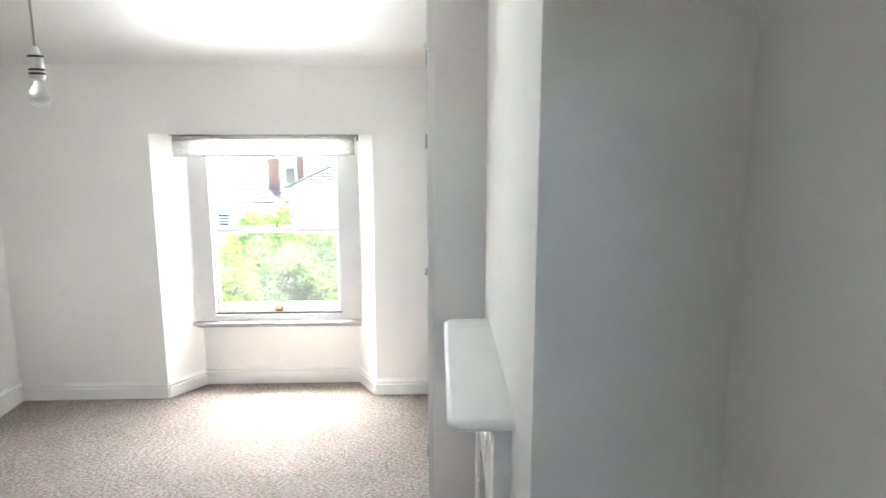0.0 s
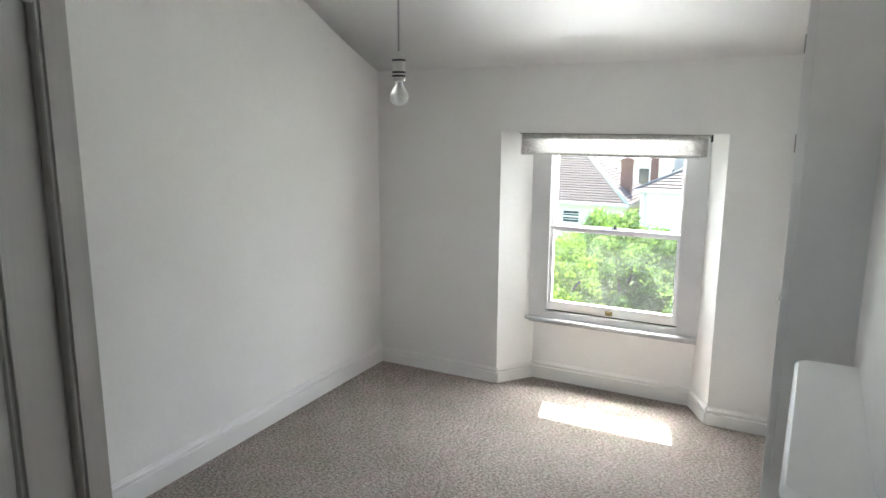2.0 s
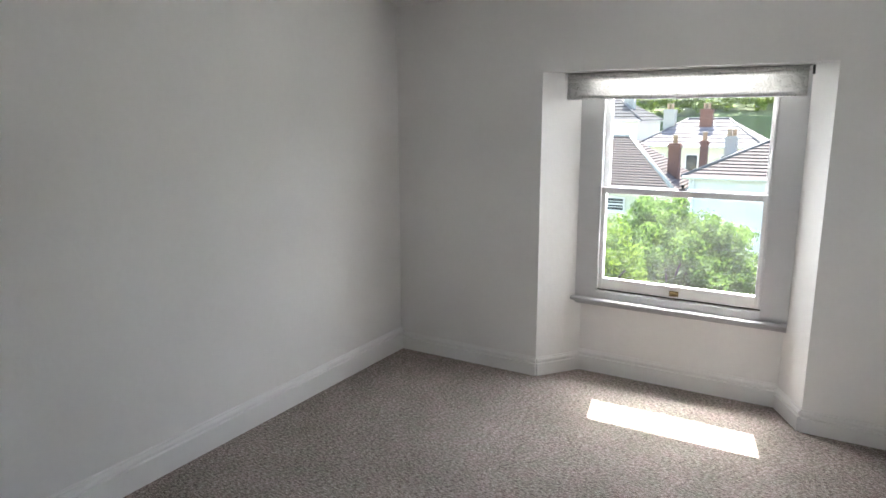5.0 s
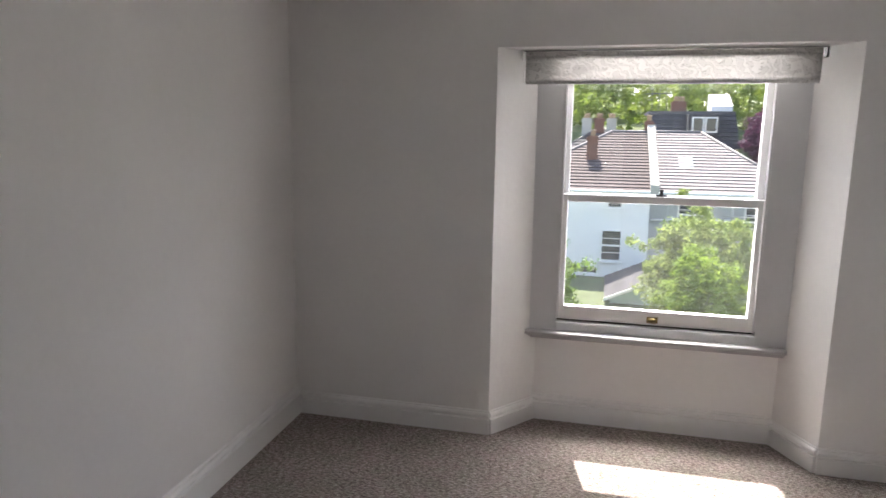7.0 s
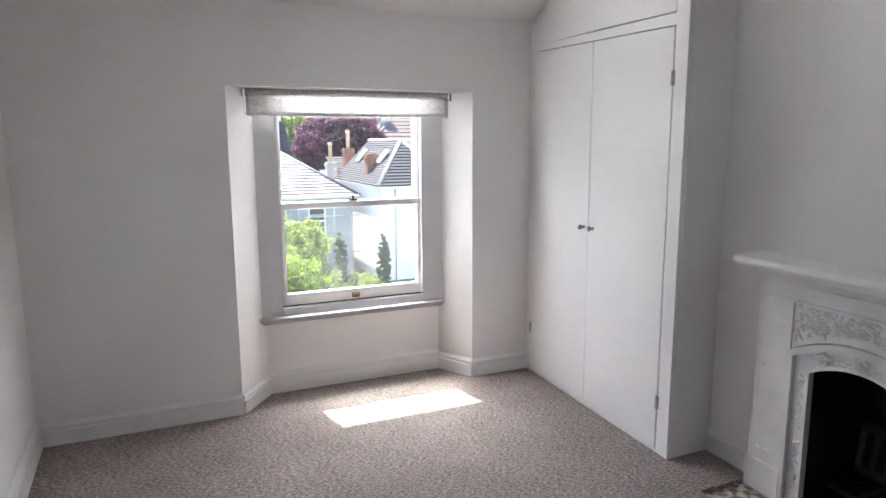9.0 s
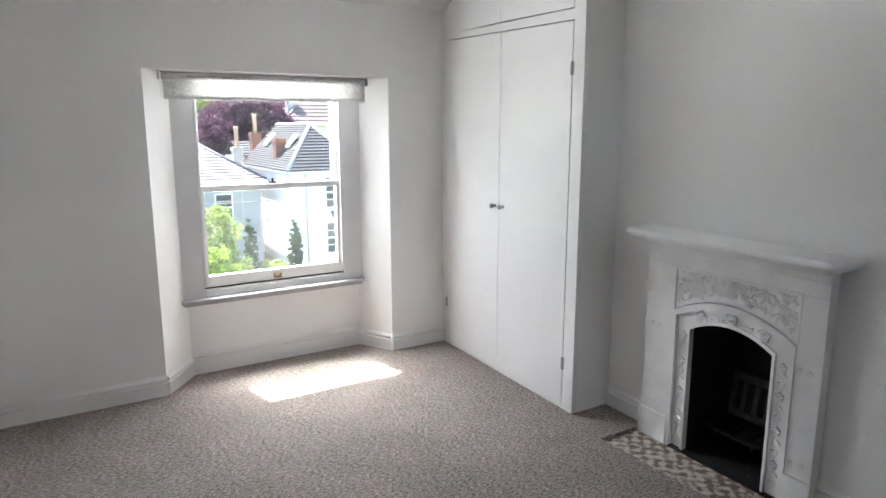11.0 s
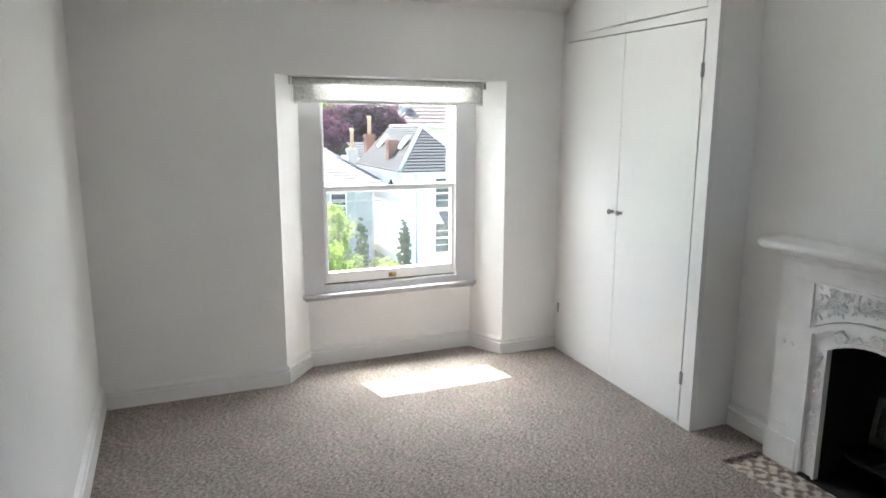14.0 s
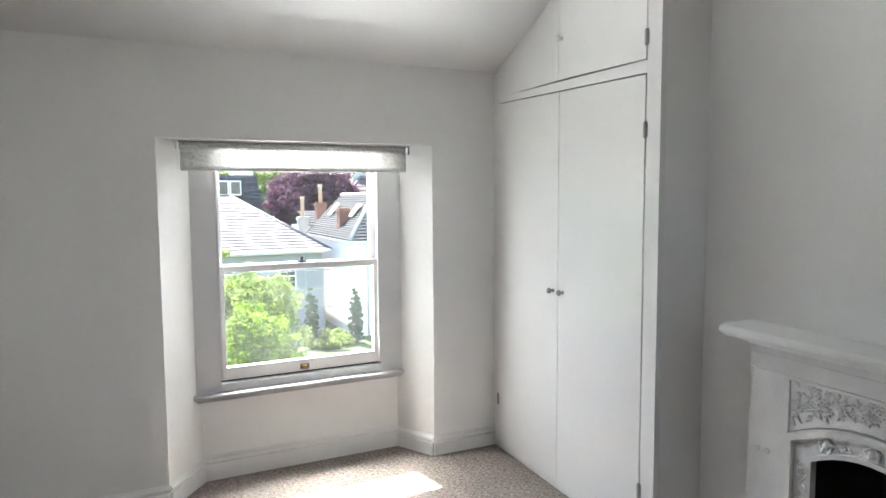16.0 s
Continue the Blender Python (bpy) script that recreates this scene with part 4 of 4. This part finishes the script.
def tree(name, label, base, centre, radii, material, clumps, per, size, clump_r, seed, limbs=6, category="tree", shell=0.4):
    rnd = np.random.default_rng(seed)
    t = thing(name, base, label, category)
    b, c = Vector(base), Vector(centre)
    fork = b.lerp(c, 0.55)
    bm = bm_new()
    rad = max(0.06, 0.05 * radii[2])
    prof = [(rad * 1.5, 0), (rad, 0.3), (rad * 0.8, (fork - b).length * 0.6), (rad * 0.6, (fork - b).length)]
    lathe(bm, prof, look(b, fork) @ pose(0, 0, 0, 180), 8)
    for k in range(limbs):
        a = 2 * math.pi * k / limbs + seed
        e = c + Vector((radii[0] * 0.6 * math.cos(a), radii[1] * 0.6 * math.sin(a), radii[2] * (0.1 + 0.5 * ((k * 7) % 5) / 5)))
        tube(bm, [fork - Vector((0, 0, 0.2)), fork.lerp(e, 0.5) + Vector((0, 0, 0.15)), e], rad * 0.35, 6)
    part("trunk", bm, BARK, t)
    vs, fs = foliage(rnd, centre, radii, clumps, per, size, clump_r, shell)
    leaf_part("crown", vs, fs, material, t)
    return t


tree("garden_tree", "broad leafy green garden tree in sun", (-2.3, 18.5, GROUND), (-2.0, 18.5, -3.5), (2.9, 2.3, 1.95), LEAF_G, 620, 90, 0.07, 0.36, 3)
tree("garden_tree", "yellow-green bushy garden tree beside the larger one", (-3.2, 14.5, GROUND), (-3.35, 14.5, -3.2), (1.55, 1.4, 1.8), LEAF_Y, 300, 90, 0.055, 0.26, 5)
tree("garden_tree", "pale green leafy tree against the houses", (-3.0, 20.0, GROUND), (-2.2, 20.6, -2.75), (2.3, 1.3, 0.9), LEAF_Y, 150, 80, 0.07, 0.33, 6)
tree("garden_tree", "tall leafy green tree before the grey wall", (4.85, 20.0, GROUND), (4.8, 20.0, -3.05), (1.8, 1.7, 2.0), LEAF_H, 380, 80, 0.07, 0.33, 7)
tree("garden_shrub", "bright yellow-green shrub in front of the trees", (4.4, 17.2, GROUND), (4.4, 17.2, -3.4), (1.25, 1.2, 1.4), LEAF_Y, 200, 80, 0.055, 0.26, 8, category="shrub")
tree("garden_shrub", "low rounded green shrub beside the cypresses", (8.9, 24.6, GROUND), (8.9, 24.6, -4.85), (1.0, 0.8, 0.4), LEAF_H, 60, 70, 0.06, 0.22, 12, category="shrub")
tree("copper_beech", "large dark purple-leaved tree behind the roofs", (13.3, 43, GROUND), (13.4, 43, 0.95), (2.9, 2.7, 3.2), LEAF_P, 700, 120, 0.12, 0.55, 9, shell=0.35)
for x, y, h, sd in ((8.3, 25.3, 2.35, 10), (10.2, 24.8, 2.25, 11)):
    tree("cypress", "narrow dark green columnar cypress", (x, y, GROUND), (x, y, GROUND + h * 0.52), (0.26, 0.26, h * 0.52), LEAF_D, 150, 60, 0.05, 0.11, sd, 3, "cypress")

# far woods on the rise
rnd = np.random.default_rng(21)
vs, fs, count = [], [], 0
for k in range(80):
    cx, cy = -42 + 1.4 * k + rnd.uniform(-1, 1), rnd.uniform(66, 84)
    hz = rnd.uniform(4.0, 6.2)
    a, b = foliage(rnd, (cx, cy, 3.4 + hz * 0.6), (2.6, 2.4, hz), 90, 40, 0.2, 0.75, 0.45)
    vs.append(a)
    fs.append(b + count)
    count += len(a)
tagged(leaf_part("far_woods", np.concatenate(vs), np.concatenate(fs), LEAF_W, None), "sunlit green woods on the rise beyond the roofs", "woods", kind="stuff")
bm = bm_new()
prism(bm, [(62, GROUND - 0.2), (66, 1.5), (90, 4.5), (140, 5.5), (400, 9), (400, GROUND - 0.2)], -120, 160, "x")
setting("hillside", bm, GRASS, "green rise beyond the houses", "hill")


def roof_slope(parent, a, b, c, d, material, rows, name="tile_course"):
    """Overlapping courses over a slope: a-b along the eave, d-c along the ridge."""
    a, b, c, d = map(Vector, (a, b, c, d))
    n = (b - a).cross(d - a).normalized()
    if n.z < 0:
        n = -n
    for i in range(rows):
        u0, u1 = i / rows, min(1.0, (i + 1.06) / rows)
        p = [a.lerp(d, u0), b.lerp(c, u0), b.lerp(c, u1), a.lerp(d, u1)]
        lift = (0.055, 0.055, 0.012, 0.012)
        bm = bm_new()
        lo = [bm.verts.new(q) for q in p]
        hi = [bm.verts.new(q + n * l) for q, l in zip(p, lift)]
        bm.faces.new(lo[::-1])
        bm.faces.new(hi)
        for k in range(4):
            if (p[k] - p[(k + 1) % 4]).length > 1e-4:
                bm.faces.new((lo[k], lo[(k + 1) % 4], hi[(k + 1) % 4], hi[k]))
        part(name, bm, material, parent)


def ridge(parent, a, b, r=0.11, material=None):
    part("ridge_tile", tube(bm_new(), [a, b], r, 8), material or LEAD, parent)


def chimney(parent, x, y, z0, z1, w, d, material, pots=2, ph=0.45):
    c = part("chimney", box(box(slab(x - w / 2, x + w / 2, y - d / 2, y + d / 2, z0, z1), x - w / 2 - 0.05, x + w / 2 + 0.05, y - d / 2 - 0.05, y + d / 2 + 0.05, z1 - 0.2, z1 - 0.08), x - w / 2 - 0.03, x + w / 2 + 0.03, y - d / 2 - 0.03, y + d / 2 + 0.03, z0 - 0.02, z0 + 0.2), material, parent)
    for k in range(pots):
        px = x + (k - (pots - 1) / 2) * 0.26
        part("chimney_pot", lathe(bm_new(), [(0.12, 0), (0.11, ph * 0.8), (0.14, ph * 0.85), (0.13, ph)], pose(px, y, z1), 10), POT, c)


def house_window(parent, x0, x1, z0, z1, y, bars=True, glass=None):
    w = part("window", slab(x0 - 0.07, x1 + 0.07, y - 0.05, y + 0.02, z0 - 0.07, z1 + 0.07), RENDERW, parent)
    part("pane", slab(x0, x1, y - 0.065, y - 0.051, z0, z1), glass or DARKG, w)
    if bars:
        part("glazing_bar", slab(x0, x1, y - 0.085, y - 0.066, (z0 + z1) / 2 - 0.04, (z0 + z1) / 2 + 0.04), RENDERW, w)
        part("glazing_bar", slab(x0, x1, y - 0.08, y - 0.0665, z0 + (z1 - z0) * 0.25 - 0.015, z0 + (z1 - z0) * 0.25 + 0.015), RENDERW, w)
        part("glazing_bar", slab(x0, x1, y - 0.08, y - 0.0665, z0 + (z1 - z0) * 0.75 - 0.015, z0 + (z1 - z0) * 0.75 + 0.015), RENDERW, w)
    part("sill", slab(x0 - 0.12, x1 + 0.12, y - 0.12, y - 0.0, z0 - 0.16, z0 - 0.075), RENDERW, w)


def hip_roof(h, x0, x1, y0, y1, z, r0, r1, ry, rz, material, rows, material2=None, split=None, over=0.25, cap=None):
    """Four courses-laid slopes from the eaves to a ridge r0-r1."""
    A, B, C, D = (x0 - over, y0 - over, z), (x1 + over, y0 - over, z), (x1 + over, y1 + over, z), (x0 - over, y1 + over, z)
    E, F = (r0, ry, rz), (r1, ry, rz)
    if split is None:
        roof_slope(h, A, B, F, E, material, rows)
    else:
        roof_slope(h, A, (split, y0 - over, z), (split, ry, rz), E, material, rows)
        roof_slope(h, (split, y0 - over, z), B, F, (split, ry, rz), material2, rows)
    roof_slope(h, B, C, F, F, material2 or material, rows)
    roof_slope(h, D, A, E, E, material, rows)
    roof_slope(h, C, D, E, F, material, max(4, rows // 2))
    ridge(h, E, F, material=cap)
    for p, q in ((A, E), (B, F)):
        ridge(h, p, q, material=cap)
    part("gutter", tube(bm_new(), [(x0 - over, y0 - over - 0.05, z - 0.02), (x1 + over, y0 - over - 0.05, z - 0.02)], 0.07, 8), RENDERW, h)
    part("soffit", slab(x0 - over, x1 + over, y0 - over, y1 + over, z - 0.12, z - 0.03), RENDERW, h)


def houses():
    # long house straight across the gardens
    h = thing("house", (3, 28, GROUND), "white and blue-grey rendered house with a hipped tiled roof", "house", "houses behind")
    part("wall", slab(-3.5, 3.5, 28, 38, GROUND, -1.3), RENDERW, h, "white rendered wall")
    part("wall", slab(3.501, 9.7, 28.35, 38, GROUND, -1.3), RENDERB, h, "blue-grey rendered wall")
    hip_roof(h, -3.5, 9.7, 28, 38.4, -1.17, 1.7, 6.1, 33.2, 1.45, TILE_B, 20, TILE_P, 3.65)
    par = bm_new()
    prism(par, [(27.6, -1.25), (33.2, 1.62), (33.2, 1.85), (27.6, -0.85)], 3.47, 3.83, "x")
    part("parapet", par, STONEM, h)
    chimney(h, 0.8, 30.6, 0.0, 1.25, 0.5, 0.5, BRICKM, 1, 0.3)
    chimney(h, 3.55, 33.4, 1.3, 2.05, 0.4, 0.4, BRICKM, 1, 0.3)
    sk = part("skylight", prism(bm_new(), [(29.6, -0.36), (30.9, 0.27), (30.9, 0.37), (29.6, -0.26)], 4.75, 5.55, "x"), LEAD, h)
    part("pane", prism(bm_new(), [(29.72, -0.20), (30.78, 0.315), (30.78, 0.325), (29.72, -0.19)], 4.83, 5.47, "x"), RENDERW, sk)
    house_window(h, 1.5, 2.3, -4.35, -3.03, 28)
    house_window(h, 1.7, 2.26, -1.9, -1.6, 28, False)
    house_window(h, 0.5, 1.3, -5.0, -4.75, 28, False)
    house_window(h, 4.8, 5.8, -2.6, -1.75, 28.35)
    house_window(h, 7.6, 8.3, -3.0, -1.8, 28.35)
    part("pipe", tube(bm_new(), [(3.6, 28.27, -2.47), (7.0, 28.27, -2.35)], 0.05, 6), RENDERW, h)
    part("downpipe", tube(bm_new(), [(-3.3, 27.9, -1.2), (-3.3, 27.9, GROUND)], 0.05, 6), RENDERW, h)
    for x in (6.9, 8.6, 9.5):
        part("scaffold_pole", tube(bm_new(), [(x, 27.5, GROUND), (x, 27.5, -1.7)], 0.03, 6), STONEM, h)
    for z in (-3.9, -3.0, -2.1):
        part("scaffold_pole", tube(bm_new(), [(6.5, 27.46, z), (9.9, 27.46, z)], 0.03, 6), STONEM, h)
    # hipped house to one side with brown tiles
    h = thing("house", (-9, 28, GROUND), "cream rendered house with a brown tiled hipped roof", "house", "houses behind")
    part("wall", slab(-17, -4.3, 28.2, 35, GROUND, -2.05), RENDERC, h)
    hip_roof(h, -17, -4.3, 28.2, 34.6, -1.95, -13.8, -7.2, 31.4, 0.5, TILE_B, 22, cap=STONEM)
    chimney(h, -4.75, 30.6, -1.8, 0.2, 0.52, 0.5, BRICKM, 1, 0.42)
    house_window(h, -7.3, -6.5, -2.95, -2.4, 28.2, True)
    chimney(h, -3.95, 33.9, -2.0, 0.25, 0.36, 0.4, BRICKM, 1, 0.45)
    chimney(h, -3.0, 36.6, -1.6, 0.4, 0.6, 0.55, STONEM, 2, 0.4)
    # white house at the other side
    h = thing("house", (14, 29, GROUND), "white rendered house with a dark slate hipped roof", "house", "houses behind")
    part("wall", slab(10.5, 14, 26, 33.5, GROUND, -0.68), RENDERW, h)
    A, B, C, D = (10.3, 25.8, -0.62), (14.2, 25.8, -0.62), (14.2, 33.6, -0.62), (10.3, 33.6, -0.62)
    E, F = (12.4, 28.4, 1.5), (12.4, 33.6, 1.5)
    roof_slope(h, A, B, E, E, SLATE, 15)
    roof_slope(h, D, A, E, F, SLATE, 22)
    roof_slope(h, B, C, F, E, SLATE, 8)
    for p, q in ((A, E), (B, E), (E, F)):
        ridge(h, p, q, 0.09, STONEM)
    part("gable_wall", prism(bm_new(), [(10.5, -0.68), (14, -0.68), (12.4, 1.35)], 33.3, 33.5, "y"), RENDERW, h)
    part("soffit", slab(10.3, 14.2, 25.8, 33.6, -0.76, -0.66), RENDERW, h)
    for y in (28.0, 31.6):
        part("roof_light", prism(bm_new(), [(11.15, 0.36), (11.65, 0.96), (11.63, 1.04), (11.13, 0.44)], y, y + 0.6, "y"), RENDERC, h)
    chimney(h, 10.95, 28.9, -0.2, 0.83, 0.5, 0.5, BRICKM, 0)
    part("downpipe", tube(bm_new(), [(11.2, 25.94, -0.75), (11.2, 25.94, GROUND)], 0.035, 6), STONEM, h)
    house_window(h, 12.2, 12.9, -2.4, -1.0, 26)
    house_window(h, 12.2, 12.9, -4.6, -3.2, 26)
    part("awning", prism(bm_new(), [(25.2, -3.1), (26.0, -2.6), (26.0, -2.7), (25.2, -3.16)], 12.4, 13.9, "x"), SLATE, h)
    h = thing("house", (11, 36, GROUND), "pale house behind with two tall chimney stacks", "house", "houses behind")
    part("wall", slab(10.7, 13.5, 35, 39, GROUND, -0.35), RENDERW, h)
    roof_slope(h, (10.6, 34.8, -0.3), (13.6, 34.8, -0.3), (13.6, 37, 0.5), (10.6, 37, 0.5), SLATE, 6)
    roof_slope(h, (13.6, 39.2, -0.3), (10.6, 39.2, -0.3), (10.6, 37, 0.5), (13.6, 37, 0.5), SLATE, 4)
    chimney(h, 10.3, 34.5, -2.4, 0.25, 0.55, 0.5, STONEM, 1, 1.15)
    chimney(h, 11.4, 34.6, -0.6, 1.05, 0.55, 0.5, BRICKM, 1, 1.05)
    # low garden building
    h = thing("outbuilding", (4.0, 24.5, GROUND), "low pale green gabled outbuilding with a grey roof", "outbuilding")
    bm = prism(bm_new(), [(1.9, GROUND), (6.0, GROUND), (6.0, -4.95), (3.95, -4.05), (1.9, -4.95)], 23.2, 27.2, "y")
    part("wall", bm, surface("pale_green_render", (0.40, 0.50, 0.42), 0.85, 0.06, 0.8, 14, 0.15), h)
    roof_slope(h, (1.7, 27.2, -5.0), (1.7, 22.9, -5.0), (3.95, 22.9, -3.98), (3.95, 27.2, -3.98), SLATE, 6)
    roof_slope(h, (6.2, 22.9, -5.0), (6.2, 27.2, -5.0), (3.95, 27.2, -3.98), (3.95, 22.9, -3.98), SLATE, 6)
    part("bargeboard", prism(bm_new(), [(1.65, -5.06), (1.65, -4.94), (3.95, -3.90), (6.25, -4.94), (6.25, -5.06), (3.95, -4.03)], 22.84, 22.9, "y"), RENDERW, h)
    # grey mansard house beyond, with a dormer
    h = thing("house", (8, 47, GROUND), "dark slate mansard house with a white dormer window", "house", "houses behind")
    part("wall", slab(3.9, 10.2, 46, 54, GROUND, 0.4), RENDERC, h)
    roof_slope(h, (3.8, 45.8, 0.4), (10.3, 45.8, 0.4), (10.1, 47.4, 2.9), (4.3, 47.4, 2.9), SLATE, 9)
    part("flat_roof", slab(4.3, 10.1, 47.3, 54, 2.8, 2.98), LEAD, h)
    d = part("dormer", slab(6.85, 8.85, 45.6, 47.4, 1.35, 2.75), SLATE, h)
    for k in range(2):
        x = 7.05 + 0.85 * k
        part("window", slab(x, x + 0.8, 45.53, 45.6, 1.5, 2.55), RENDERW, d)
        part("pane", slab(x + 0.1, x + 0.7, 45.5, 45.53, 1.6, 2.45), DARKG, d)
    part("roof_light", prism(bm_new(), [(47.5, 2.99), (47.5, 3.35), (49.5, 4.25), (49.5, 2.99)], 8.5, 9.9, "x"), RENDERW, h)
    chimney(h, 6.4, 48.5, 2.98, 3.7, 1.0, 0.6, BRICKM, 3, 0.35)
    for x in (4.5, 5.0, 5.5):
        a = part("aerial", tube(bm_new(), [(x, 48, 2.98), (x, 48, 4.6)], 0.03, 6), LEAD, h)
        part("crossbar", tube(bm_new(), [(x - 0.6, 48, 4.2), (x + 0.5, 48, 4.25)], 0.025, 6), LEAD, a)
    # roofs farther off
    for x0, x1, y, z, rz, mat, seed in ((-20, -11, 47, 1.2, 3.0, SLATE, 1), (-10, -2.2, 44, -0.5, 1.3, TILE_P, 2), (-1.6, 3.2, 52, 0.2, 1.9, SLATE, 3), (17, 28, 46, 1.5, 3.6, TILE_B, 4), (-32, -21, 50, 1.2, 3.4, TILE_B, 5)):
        h = thing("house", ((x0 + x1) / 2, y, GROUND), "distant pale house with a tiled roof and chimneys", "house", "distant houses")
        part("wall", slab(x0, x1, y, y + 7, GROUND, z - 0.1), RENDERW if seed % 2 else RENDERC, h)
        hip_roof(h, x0, x1, y, y + 7, z, x0 + 2.5, x1 - 2.5 if x1 - x0 > 5 else x0 + 2.6, y + 3.5, rz, mat, 7)
        for k in range(2 + seed % 2):
            chimney(h, x0 + 1.4 + (x1 - x0 - 2.8) * k / 2, y + 2.6, z + 0.6, rz + 0.7, 0.8, 0.6, BRICKM if k % 2 else STONEM, 2, 0.4)
        for k in range(3):
            xx = x0 + 1 + (x1 - x0 - 2) * k / 2.6
            house_window(h, xx, xx + 0.7, z - 1.9, z - 0.6, y, False)


houses()

# projecting eaves of this house, above the window outside
bm = bm_new()
prism(bm, [(OUT, 2.02), (EAVE_Y, 2.0), (EAVE_Y, 2.09), (OUT, 2.5)], -3, 7, "x")
setting("eaves", bm, RENDERW, "white boarded eaves above the window outside", "eaves")
